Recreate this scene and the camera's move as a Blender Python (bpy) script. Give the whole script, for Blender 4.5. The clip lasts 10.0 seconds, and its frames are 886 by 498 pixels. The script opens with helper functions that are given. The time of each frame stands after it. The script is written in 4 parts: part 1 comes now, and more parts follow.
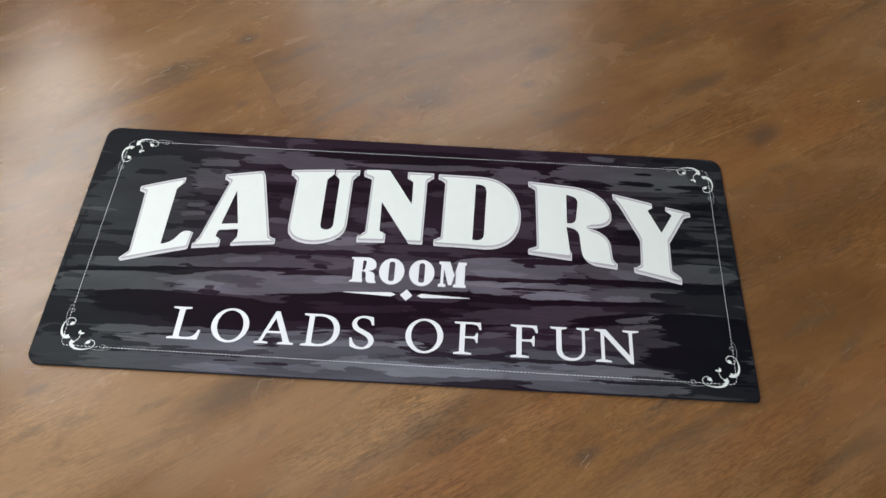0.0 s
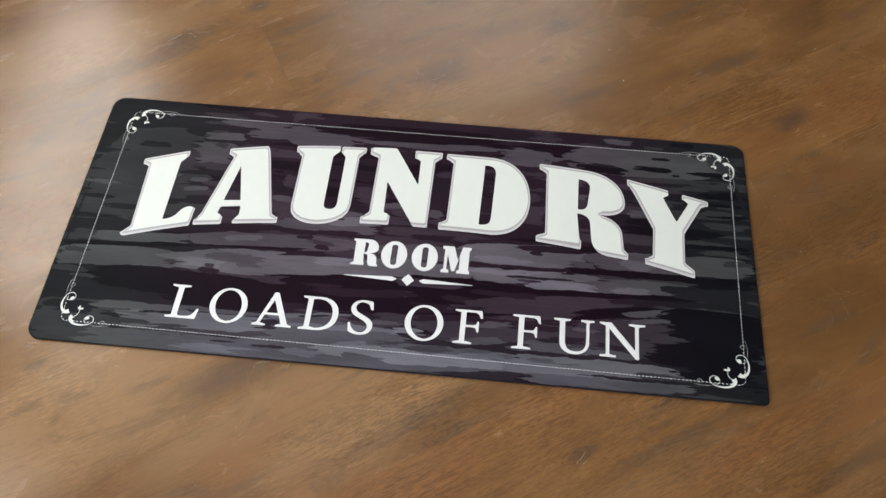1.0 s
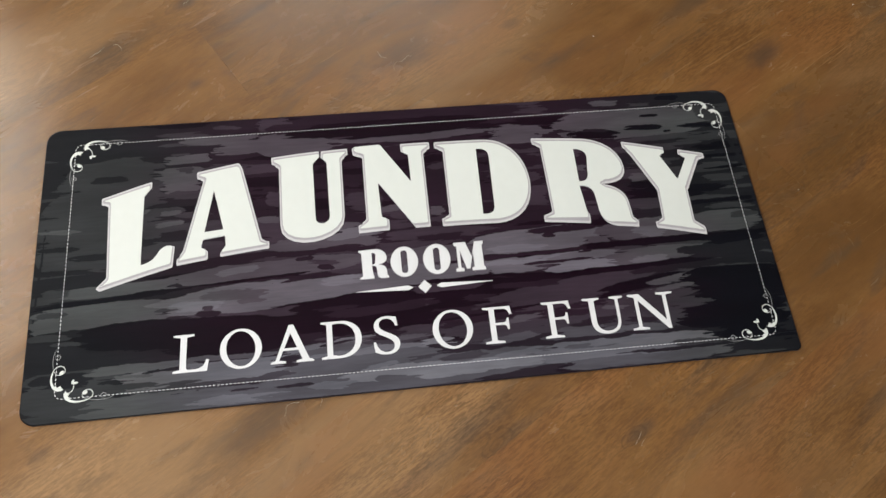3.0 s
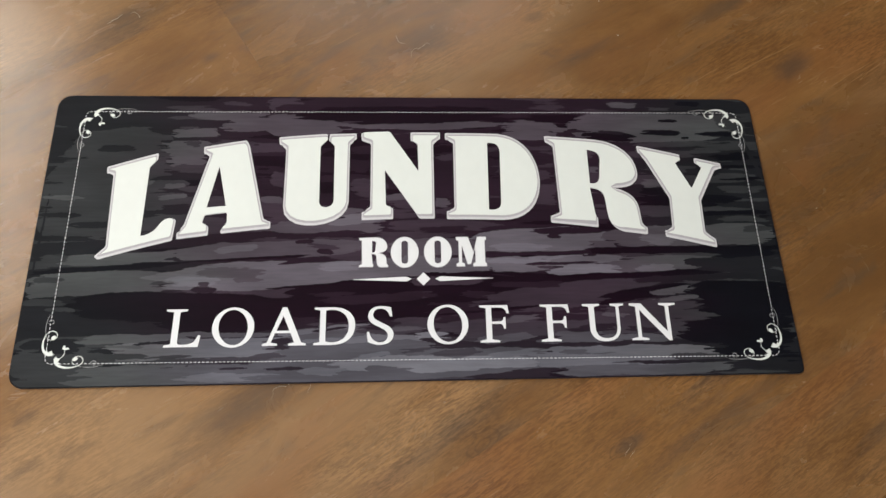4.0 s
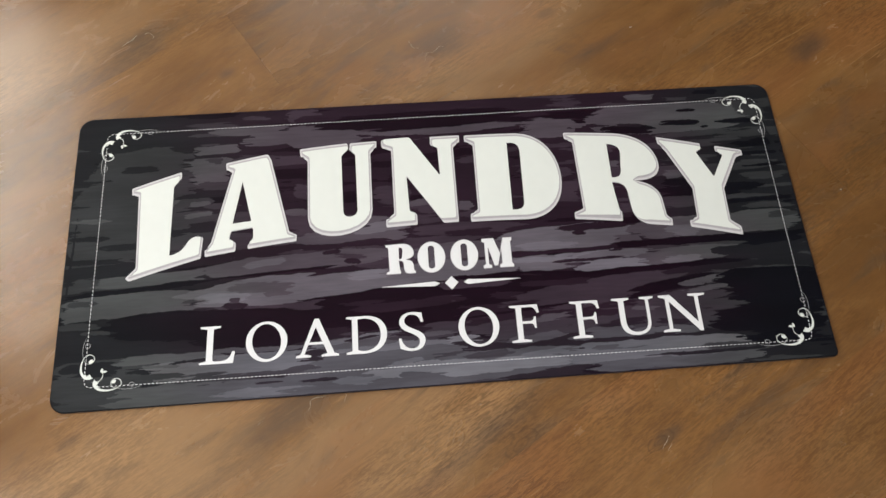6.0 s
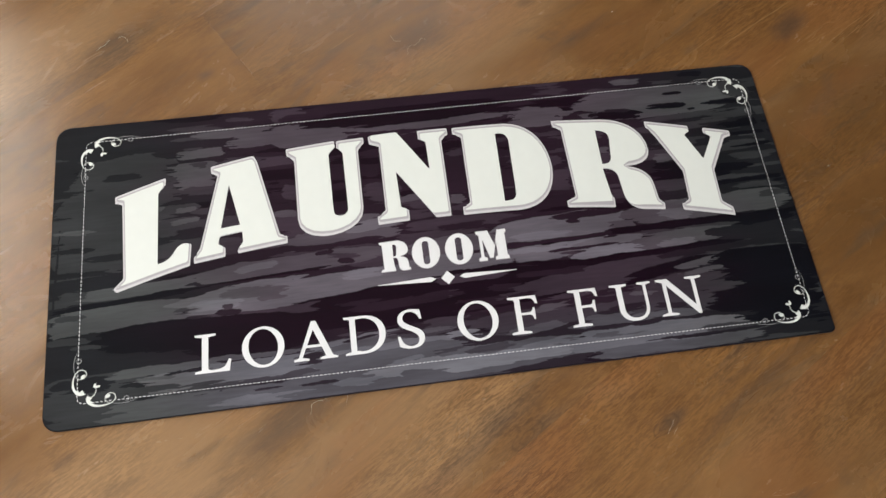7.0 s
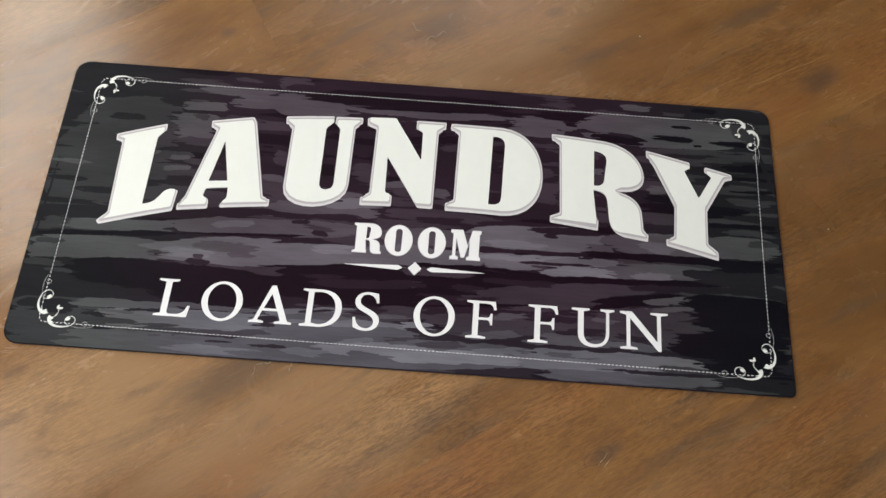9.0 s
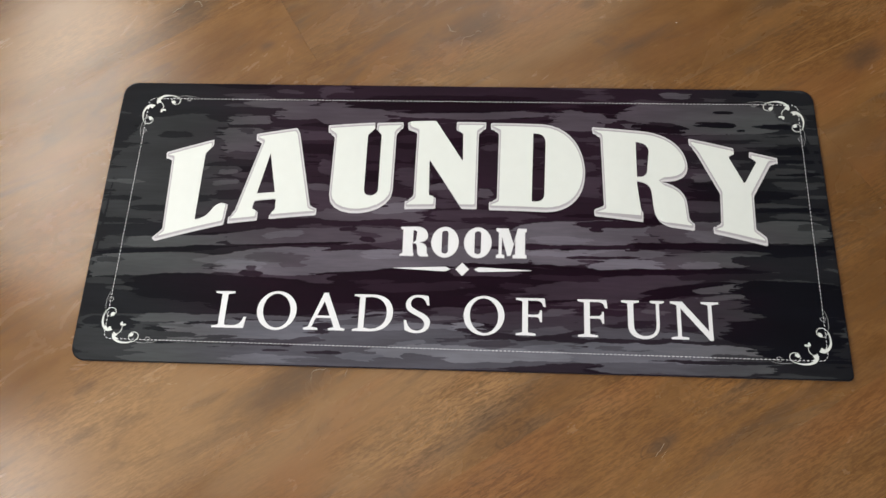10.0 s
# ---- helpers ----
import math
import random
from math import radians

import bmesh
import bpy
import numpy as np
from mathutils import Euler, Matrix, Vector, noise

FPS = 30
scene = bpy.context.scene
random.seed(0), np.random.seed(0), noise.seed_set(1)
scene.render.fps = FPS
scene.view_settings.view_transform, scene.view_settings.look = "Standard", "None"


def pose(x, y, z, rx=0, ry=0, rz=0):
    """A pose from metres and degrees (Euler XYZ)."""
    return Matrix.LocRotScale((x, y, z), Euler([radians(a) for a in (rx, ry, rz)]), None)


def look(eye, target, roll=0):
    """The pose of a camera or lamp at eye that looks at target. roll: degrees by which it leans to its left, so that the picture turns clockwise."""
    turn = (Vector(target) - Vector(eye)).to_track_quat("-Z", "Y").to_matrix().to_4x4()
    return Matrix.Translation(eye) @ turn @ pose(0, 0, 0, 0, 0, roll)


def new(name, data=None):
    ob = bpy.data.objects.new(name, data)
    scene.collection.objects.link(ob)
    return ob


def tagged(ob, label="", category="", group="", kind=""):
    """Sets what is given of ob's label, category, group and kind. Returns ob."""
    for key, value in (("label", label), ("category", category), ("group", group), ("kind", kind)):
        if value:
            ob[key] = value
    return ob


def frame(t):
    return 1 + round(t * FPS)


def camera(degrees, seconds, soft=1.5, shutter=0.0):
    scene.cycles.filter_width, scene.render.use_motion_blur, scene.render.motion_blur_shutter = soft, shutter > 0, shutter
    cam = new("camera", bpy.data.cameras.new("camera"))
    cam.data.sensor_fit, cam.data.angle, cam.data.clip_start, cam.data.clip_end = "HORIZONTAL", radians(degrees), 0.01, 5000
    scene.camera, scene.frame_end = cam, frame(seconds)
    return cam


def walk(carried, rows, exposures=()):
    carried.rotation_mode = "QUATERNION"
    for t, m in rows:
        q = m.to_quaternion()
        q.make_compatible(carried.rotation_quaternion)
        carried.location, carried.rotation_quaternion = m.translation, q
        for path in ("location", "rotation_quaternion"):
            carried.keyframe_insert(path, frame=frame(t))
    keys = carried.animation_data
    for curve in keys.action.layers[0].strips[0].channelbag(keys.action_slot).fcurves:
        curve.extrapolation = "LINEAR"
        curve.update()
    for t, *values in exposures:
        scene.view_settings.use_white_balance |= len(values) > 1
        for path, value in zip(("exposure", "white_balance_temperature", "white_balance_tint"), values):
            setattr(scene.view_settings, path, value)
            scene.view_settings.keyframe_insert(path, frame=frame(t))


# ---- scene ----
cam = camera(59.0, 10.0)
PATH = [
    (0, (0.094, -0.645, 1.225), (0.045, 0.399, -0.48), 0.9),
    (0.5, (0.135, -0.608, 1.214), (0.023, 0.387, -0.518), -0.3),
    (1, (0.144, -0.577, 1.216), (0.013, 0.362, -0.545), -2.0),
    (1.5, (0.06, -0.518, 1.23), (-0.02, 0.376, -0.558), -4.8),
    (2, (-0.041, -0.467, 1.224), (0.007, 0.373, -0.591), -4.0),
    (2.5, (-0.068, -0.443, 1.21), (0.087, 0.339, -0.624), 3.1),
    (2.7, (-0.068, -0.44, 1.208), (0.102, 0.337, -0.627), 5.1),
    (3.8, (-0.039, -0.424, 1.203), (0.071, 0.316, -0.651), 6.8),
    (4, (-0.027, -0.422, 1.193), (0.066, 0.321, -0.661), 6.3),
    (4.5, (-0.008, -0.422, 1.188), (0.034, 0.312, -0.672), 4.2),
    (5, (-0.008, -0.422, 1.194), (0.007, 0.309, -0.667), 2.0),
    (5.5, (-0.027, -0.416, 1.201), (0.001, 0.319, -0.659), 1.0),
    (5.7, (-0.038, -0.413, 1.204), (0.002, 0.32, -0.656), 0.8),
    (6.8, (-0.077, -0.395, 1.194), (0.043, 0.315, -0.672), 2.8),
    (7, (-0.085, -0.395, 1.19), (0.046, 0.309, -0.677), 3.5),
    (7.5, (-0.088, -0.399, 1.186), (0.045, 0.293, -0.686), 5.7),
    (8, (-0.042, -0.406, 1.192), (0.045, 0.298, -0.678), 6.8),
    (8.5, (0.019, -0.413, 1.196), (0.041, 0.309, -0.669), 4.9),
    (9, (0.062, -0.412, 1.19), (0.032, 0.3, -0.678), 2.0),
    (9.5, (0.076, -0.419, 1.199), (-0.035, 0.271, -0.675), -3.5),
    (10, (0.054, -0.397, 1.212), (-0.081, 0.278, -0.666), -9.3),
]
walk(cam, [(t, look(eye, target, roll)) for t, eye, target, roll in PATH], [(0, -0.03, 6050, 10), (1, 0, 6300, 10), (2.5, 0, 6500, 10), (6, 0, 6560, 11), (10, 0, 6520, 11)])

# ---- light ----
world = bpy.data.worlds.new("daylight")
world.use_nodes = True
scene.world = world
sky = world.node_tree.nodes.new("ShaderNodeTexSky")
sky.sky_type, sky.sun_disc = "NISHITA", False
sky.sun_elevation, sky.sun_rotation = radians(38), radians(150)
world.node_tree.links.new(sky.outputs[0], world.node_tree.nodes["Background"].inputs[0])
world.node_tree.nodes["Background"].inputs[1].default_value = 0.1
sun = new("sun", bpy.data.lights.new("sun", "SUN"))
sun.data.energy, sun.data.angle, sun.data.color = 1.0, radians(12), (1.0, 0.96, 0.9)
sun.matrix_world = look((2, -4, 5), (0, 0, 0))

ROOM_X0, ROOM_X1, ROOM_Y0, ROOM_Y1, ROOM_H, WALL = -1.7, 2.5, -2.3, 2.4, 2.6, 0.14
# all out of view; the first and the south one are added fill light
# openings: (wall, centre along the wall, width, sill, head)
WINDOWS = [("west", -0.82, 1.5, 1.0, 2.1), ("west", 1.20, 1.58, 1.05, 2.25), ("north", -0.12, 1.50, 1.2, 2.5), ("south", -0.3, 1.3, 0.8, 2.1)]
WINDOW_WATTS = [35.0, 48.0, 16.5, 49.5]
WINDOW_TINTS = [(0.97, 1.0, 1.0), (1.0, 0.975, 0.89), (0.95, 1.0, 0.97), (0.965, 1.0, 1.02)]


def window_lamp(side, along, width, sill, head, watts, tint):
    """An area lamp in an unseen window's opening, in place of daylight."""
    lamp = new("window_daylight", bpy.data.lights.new("window_daylight", "AREA"))
    lamp.data.shape, lamp.data.size, lamp.data.size_y = "RECTANGLE", width - 0.12, head - sill - 0.12
    lamp.data.energy, lamp.data.color = watts, tint
    z = (sill + head) / 2
    if side == "west":
        lamp.matrix_world = look((ROOM_X0 - 0.03, along, z), (0, along, z))
    elif side == "north":
        lamp.matrix_world = look((along, ROOM_Y1 + 0.03, z), (along, 0, z))
    else:
        lamp.matrix_world = look((along, ROOM_Y0 - 0.03, z), (along, 0, z))


for spec, watts, tint in zip(WINDOWS, WINDOW_WATTS, WINDOW_TINTS):
    window_lamp(*spec, watts, tint)

# ---- materials ----


class Nodes:
    """Short hand for building a node material."""

    def __init__(self, name):
        self.mat = bpy.data.materials.new(name)
        self.mat.use_nodes = True
        self.tree = self.mat.node_tree
        self.bsdf = self.tree.nodes["Principled BSDF"]

    def add(self, kind, **inputs):
        node = self.tree.nodes.new("ShaderNode" + kind)
        for key, value in inputs.items():
            self.put(node.inputs[key.replace("_", " ")], value)
        return node

    def put(self, socket, value):
        if isinstance(value, bpy.types.NodeSocket):
            self.tree.links.new(value, socket)
        else:
            socket.default_value = value

    def math(self, op, a, b=0.0, clamp=False):
        node = self.tree.nodes.new("ShaderNodeMath")
        node.operation, node.use_clamp = op, clamp
        self.put(node.inputs[0], a)
        self.put(node.inputs[1], b)
        return node.outputs[0]

    def mapped(self, vector, scale=(1, 1, 1), move=(0, 0, 0), turn=0.0):
        node = self.tree.nodes.new("ShaderNodeMapping")
        self.put(node.inputs["Vector"], vector)
        self.put(node.inputs["Location"], move)
        node.inputs["Rotation"].default_value = (0, 0, turn)
        node.inputs["Scale"].default_value = scale
        return node.outputs[0]

    def noise(self, vector, scale=1.0, detail=4.0, rough=0.55, distort=0.0):
        return self.add("TexNoise", Vector=vector, Scale=scale, Detail=detail, Roughness=rough, Distortion=distort).outputs[0]

    def ramp(self, value, stops, mode="LINEAR"):
        node = self.tree.nodes.new("ShaderNodeValToRGB")
        node.color_ramp.interpolation = mode
        while len(node.color_ramp.elements) < len(stops):
            node.color_ramp.elements.new(0.5)
        for element, (at, colour) in zip(node.color_ramp.elements, stops):
            element.position = at
            element.color = (*colour, 1) if isinstance(colour, tuple) else (colour, colour, colour, 1)
        self.put(node.inputs[0], value)
        return node.outputs[0]

    def mix(self, fac, a, b, mode="MIX"):
        node = self.tree.nodes.new("ShaderNodeMix")
        node.data_type, node.blend_type = "RGBA", mode
        self.put(node.inputs[0], fac)
        self.put(node.inputs[6], a if not isinstance(a, tuple) else (*a, 1))
        self.put(node.inputs[7], b if not isinstance(b, tuple) else (*b, 1))
        return node.outputs[2]

    def smooth(self, value, lo, hi, out_lo=0.0, out_hi=1.0):
        node = self.tree.nodes.new("ShaderNodeMapRange")
        node.interpolation_type = "SMOOTHSTEP"
        for i, v in enumerate((value, lo, hi, out_lo, out_hi)):
            self.put(node.inputs[i], v)
        return node.outputs[0]

    def bump(self, height, strength, distance):
        node = self.add("Bump", Height=height, Strength=strength, Distance=distance)
        self.put(self.bsdf.inputs["Normal"], node.outputs[0])

    def finish(self, colour, rough, **more):
        self.put(self.bsdf.inputs["Base Color"], colour if not isinstance(colour, tuple) else (*colour, 1))
        self.put(self.bsdf.inputs["Roughness"], rough)
        for key, value in more.items():
            self.put(self.bsdf.inputs[key.replace("_", " ")], value)
        return self.mat


GRAIN = radians(32)  # the planks' direction in the room
# knots and smudges printed in the laminate: place along the grain, across it, half length, half width, depth
KNOTS = [
    (0.253, 0.396, 0.085, 0.040, 0.75), (0.808, -0.012, 0.050, 0.026, 0.85), (-0.091, 0.563, 0.022, 0.012, 0.8),
    (-0.190, 0.725, 0.060, 0.020, 0.9), (-0.012, 0.732, 0.032, 0.017, 0.95), (0.530, 0.397, 0.060, 0.026, 0.7),
    (-0.614, 0.136, 0.022, 0.010, 0.6), (0.125, -0.386, 0.035, 0.016, 0.8), (-0.330, -0.024, 0.115, 0.038, 0.85),
    (-0.140, -0.231, 0.190, 0.014, 0.5), (0.260, -0.432, 0.170, 0.014, 0.6), (-0.470, -0.040, 0.100, 0.012, 0.4),
    (0.774, 0.160, 0.090, 0.022, 0.65), (0.490, 0.214, 0.090, 0.014, 0.6), (0.463, 0.332, 0.025, 0.012, 0.6),
    (0.060, 0.640, 0.110, 0.012, 0.5),
]


# tan boards in the print, window light added to their colour, same terms
LIT_TAN_BOARDS = [(-0.62, 0.05, 0.36, 0.13, 0.85), (-0.40, 0.80, 0.30, 0.10, 0.7), (-0.20, -0.11, 0.30, 0.06, 0.6), (0.40, 0.34, 0.24, 0.08, 0.55)]
# rough-scraped boards in the laminate's print, in the same terms
SCRAPED_BOARDS = [(-0.12, -0.19, 0.20, 0.07, 1.0), (-0.16, -0.33, 0.16, 0.06, 0.8), (0.10, -0.30, 0.14, 0.06, 0.7), (0.27, -0.36, 0.16, 0.05, 0.9), (0.36, -0.55, 0.16, 0.05, 0.6), (-0.42, -0.06, 0.16, 0.05, 0.45), (0.80, 0.06, 0.25, 0.06, 0.6), (-0.14, 0.70, 0.16, 0.05, 0.6)]


# small burls with curled grain: place along and across the grain, half length, half width
BURLS = [(-0.066, -0.265, 0.034, 0.016), (0.110, -0.385, 0.030, 0.014), (-0.030, 0.735, 0.040, 0.018), (0.640, -0.245, 0.026, 0.013)]
# browner boards at the right, with the light's falloff put into their colour
DIMMED_BOARDS = [(0.72, -0.20, 0.34, 0.10, 0.75), (0.58, -0.37, 0.24, 0.09, 0.7), (0.80, 0.30, 0.30, 0.07, 0.35), (0.36, -0.52, 0.22, 0.05, 0.35)]
# long pale scratches: start and end along the grain, across it at both, half width
SCRATCHES = [(0.652, 0.034, 0.864, 0.025, 0.0011), (0.600, 0.060, 0.690, 0.058, 0.0009), (0.110, 0.470, 0.170, 0.472, 0.0008), (0.500, -0.190, 0.560, -0.186, 0.0008)]


def laminate():
    n = Nodes("brown_wood_laminate")
    place = n.add("TexCoord").outputs["Object"]
    shift = n.math("MULTIPLY", n.add("ObjectInfo").outputs["Random"], 31.0)
    offset = n.add("CombineXYZ", X=shift, Y=n.math("MULTIPLY", shift, 1.7)).outputs[0]
    local = n.add("VectorMath", )
    local.operation = "ADD"
    n.put(local.inputs[0], place)
    n.put(local.inputs[1], offset)
    local = local.outputs[0]
    where = n.mapped(n.add("NewGeometry").outputs["Position"], turn=-GRAIN)
    broad = n.noise(n.mapped(where, (3.0, 6.2, 1)), 1.0, 7, 0.58, 0.8)
    clouds = n.noise(n.mapped(local, (4.5, 10.5, 1)), 1.0, 7, 0.6, 1.2)
    streak = n.noise(n.mapped(local, (5.0, 30, 1)), 1.0, 4, 0.6, 1.0)
    fine = n.noise(n.mapped(local, (16, 200, 1)), 1.0, 4, 0.65, 0.25)
    along = n.noise(n.mapped(local, (26, 240, 1), (2, 3, 0), turn=-0.06), 1.0, 4, 0.6, 0.6)
    askew = n.noise(n.mapped(local, (60, 230, 1), (5, 1, 0), turn=-0.15), 1.0, 3, 0.65, 1.0)
    crisp = n.noise(n.mapped(local, (75, 440, 1), (6, 2, 0), turn=-0.08), 1.0, 3, 0.6, 0.9)
    fleck = n.math("ADD", n.math("MULTIPLY", along, 0.36), n.math("MULTIPLY", askew, 0.24))
    fleck = n.math("ADD", fleck, n.math("MULTIPLY", crisp, 0.40))
    tone = n.math("ADD", n.math("MULTIPLY", clouds, 0.36), n.math("MULTIPLY", streak, 0.16))
    tone = n.math("ADD", tone, n.math("MULTIPLY", broad, 0.48))
    colour = n.ramp(tone, [(0.30, (0.084, 0.036, 0.0105)), (0.43, (0.128, 0.057, 0.0155)), (0.54, (0.170, 0.079, 0.023)), (0.68, (0.225, 0.114, 0.038))])
    # each plank a little different
    own = n.add("ObjectInfo").outputs["Random"]
    colour = n.mix(1.0, colour, n.ramp(own, [(0.0, (0.93, 0.92, 0.91)), (1.0, (1.07, 1.06, 1.05))]), "MULTIPLY")
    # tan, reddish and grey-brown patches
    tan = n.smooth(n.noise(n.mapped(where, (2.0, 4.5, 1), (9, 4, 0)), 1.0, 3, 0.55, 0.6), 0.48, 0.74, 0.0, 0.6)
    # these tan boards are partly paler to stand in for window light
    for u, v, a, b, depth in LIT_TAN_BOARDS:
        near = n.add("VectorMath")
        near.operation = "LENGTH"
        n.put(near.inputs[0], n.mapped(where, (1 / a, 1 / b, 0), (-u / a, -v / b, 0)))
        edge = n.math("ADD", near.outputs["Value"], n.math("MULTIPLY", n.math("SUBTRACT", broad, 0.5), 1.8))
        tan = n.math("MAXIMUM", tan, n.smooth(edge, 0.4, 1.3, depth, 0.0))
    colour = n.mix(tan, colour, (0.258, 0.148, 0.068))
    # brown that also carries the light falling off to the right
    dimmed = 0.0
    for u, v, a, b, depth in DIMMED_BOARDS:
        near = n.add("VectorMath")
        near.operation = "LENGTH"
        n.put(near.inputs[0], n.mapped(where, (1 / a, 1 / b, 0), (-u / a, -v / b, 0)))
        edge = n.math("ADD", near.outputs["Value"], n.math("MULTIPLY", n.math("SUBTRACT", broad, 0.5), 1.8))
        dimmed = n.math("MAXIMUM", dimmed, n.smooth(edge, 0.4, 1.3, depth, 0.0))
    colour = n.mix(dimmed, colour, (0.110, 0.048, 0.0120))
    red = n.smooth(n.noise(n.mapped(local, (2.6, 7, 1), (4, 2, 0)), 1.0, 2), 0.50, 0.72, 0.0, 0.4)
    colour = n.mix(red, colour, (0.200, 0.078, 0.024))
    grey = n.smooth(n.noise(n.mapped(local, (3.6, 13, 1), (1, 7, 0)), 1.0, 7, 0.62, 1.2), 0.52, 0.68, 0.0, 0.55)
    colour = n.mix(grey, colour, (0.086, 0.052, 0.028))
    # fine pores along the grain, and short scraped flecks in patches
    colour = n.mix(1.0, colour, n.smooth(fine, 0.30, 0.50, 0.94, 1.0), "MULTIPLY")
    patch = n.smooth(n.noise(n.mapped(where, (3.4, 6.0, 1), (2.3, 7.1, 0)), 1.0, 3), 0.42, 0.62)
    patch = n.math("MULTIPLY", patch, 0.6)
    for u, v, a, b, depth in SCRAPED_BOARDS:
        near = n.add("VectorMath")
        near.operation = "LENGTH"
        n.put(near.inputs[0], n.mapped(where, (1 / a, 1 / b, 0), (-u / a, -v / b, 0)))
        edge = n.math("ADD", near.outputs["Value"], n.math("MULTIPLY", n.math("SUBTRACT", clouds, 0.5), 1.8))
        patch = n.math("MAXIMUM", patch, n.smooth(edge, 0.4, 1.2, depth, 0.0))
    mark = n.smooth(fleck, 0.42, 0.58, 0.66, 1.34)
    colour = n.mix(n.math("ADD", 0.08, n.math("MULTIPLY", patch, 0.80)), colour, n.mix(1.0, colour, mark, "MULTIPLY"))
    # a few long pale scratches and veins with the grain
    vein = n.noise(n.mapped(local, (4.5, 60, 1), (8, 8, 0)), 1.0, 2, 0.5, 0.9)
    vein = n.smooth(n.math("ABSOLUTE", n.math("SUBTRACT", vein, 0.52)), 0.0, 0.012, 0.5, 0.0)
    some = n.smooth(n.noise(n.mapped(where, (4, 9, 1), (2, 6, 0)), 1.0, 2), 0.55, 0.70)
    colour = n.mix(n.math("MULTIPLY", vein, some), colour, (0.300, 0.170, 0.070))
    wobble = n.math("MULTIPLY", n.math("SUBTRACT", n.noise(n.mapped(where, (14, 14, 1)), 1.0, 3), 0.5), 0.012)
    axes = n.add("SeparateXYZ", Vector=where)
    for u0, v0, u1, v1, half in SCRATCHES:
        lean = (v1 - v0) / (u1 - u0)
        mid = n.math("ADD", n.math("MULTIPLY", n.math("SUBTRACT", axes.outputs[0], u0), lean), v0)
        off = n.math("ABSOLUTE", n.math("ADD", n.math("SUBTRACT", axes.outputs[1], mid), wobble))
        far = n.math("ABSOLUTE", n.math("SUBTRACT", axes.outputs[0], (u0 + u1) / 2))
        on = n.math("MULTIPLY", n.smooth(off, half * 0.4, half * 1.6, 0.32, 0.0), n.smooth(far, (u1 - u0) * 0.3, (u1 - u0) * 0.5, 1.0, 0.0))
        colour = n.mix(on, colour, (0.330, 0.190, 0.080))
    # knots and grey smudges
    ragged = n.noise(n.mapped(where, (12, 40, 1)), 1.0, 6, 0.65, 0.6)
    dark = 0.0
    for u, v, a, b, depth in KNOTS:
        near = n.add("VectorMath")
        near.operation = "LENGTH"
        n.put(near.inputs[0], n.mapped(where, (1 / a, 1 / b, 0), (-u / a, -v / b, 0)))
        edge = n.math("ADD", near.outputs["Value"], n.math("MULTIPLY", n.math("SUBTRACT", ragged, 0.5), 1.6))
        spot = n.smooth(edge, 0.15, 1.25, depth, 0.0)
        dark = n.math("MAXIMUM", dark, spot)
    colour = n.mix(n.math("MULTIPLY", dark, 0.72), colour, (0.058, 0.037, 0.024))
    # curled grain round small burls
    for u, v, a, b in BURLS:
        near = n.add("VectorMath")
        near.operation = "LENGTH"
        n.put(near.inputs[0], n.mapped(where, (1 / a, 1 / b, 0), (-u / a, -v / b, 0)))
        swirl = n.math("ADD", near.outputs["Value"], n.math("MULTIPLY", n.math("SUBTRACT", clouds, 0.5), 2.2))
        rings = n.math("ABSOLUTE", n.math("SUBTRACT", n.math("FRACT", n.math("MULTIPLY", swirl, 2.3)), 0.5))
        lines = n.math("MULTIPLY", n.smooth(rings, 0.04, 0.20, 0.38, 0.0), n.smooth(swirl, 0.7, 1.2, 1.0, 0.0))
        colour = n.mix(lines, colour, (0.060, 0.030, 0.012))
    height = n.math("ADD", n.math("MULTIPLY", fine, 0.25), n.math("MULTIPLY", streak, 0.5))
    height = n.math("ADD", height, n.math("MULTIPLY", n.math("ADD", 0.12, patch), n.math("MULTIPLY", fleck, 2.2)))
    n.bump(height, 0.14, 0.0010)
    rough = n.smooth(clouds, 0.3, 0.7, 0.22, 0.29)
    return n.finish(colour, rough, Specular_IOR_Level=0.5)


# the print's tones, dark to pale: plum in the middle of the mat, slate towards its ends, steel along the near edge
PLUM_TONES = ((0.0068, 0.0016, 0.0055), (0.0155, 0.0070, 0.0134), (0.0335, 0.0215, 0.0320), (0.0600, 0.0475, 0.0610), (0.0910, 0.0790, 0.0970), (0.118, 0.106, 0.130))
SLATE_TONES = ((0.0034, 0.0035, 0.0058), (0.0094, 0.0098, 0.0120), (0.0260, 0.0273, 0.0295), (0.0510, 0.0540, 0.0560), (0.0770, 0.0760, 0.0815), (0.098, 0.102, 0.111))
STEEL_TONES = ((0.0082, 0.0040, 0.0085), (0.0172, 0.0120, 0.0180), (0.0360, 0.0310, 0.0400), (0.0620, 0.0590, 0.0720), (0.0970, 0.0950, 0.114), (0.130, 0.128, 0.150))


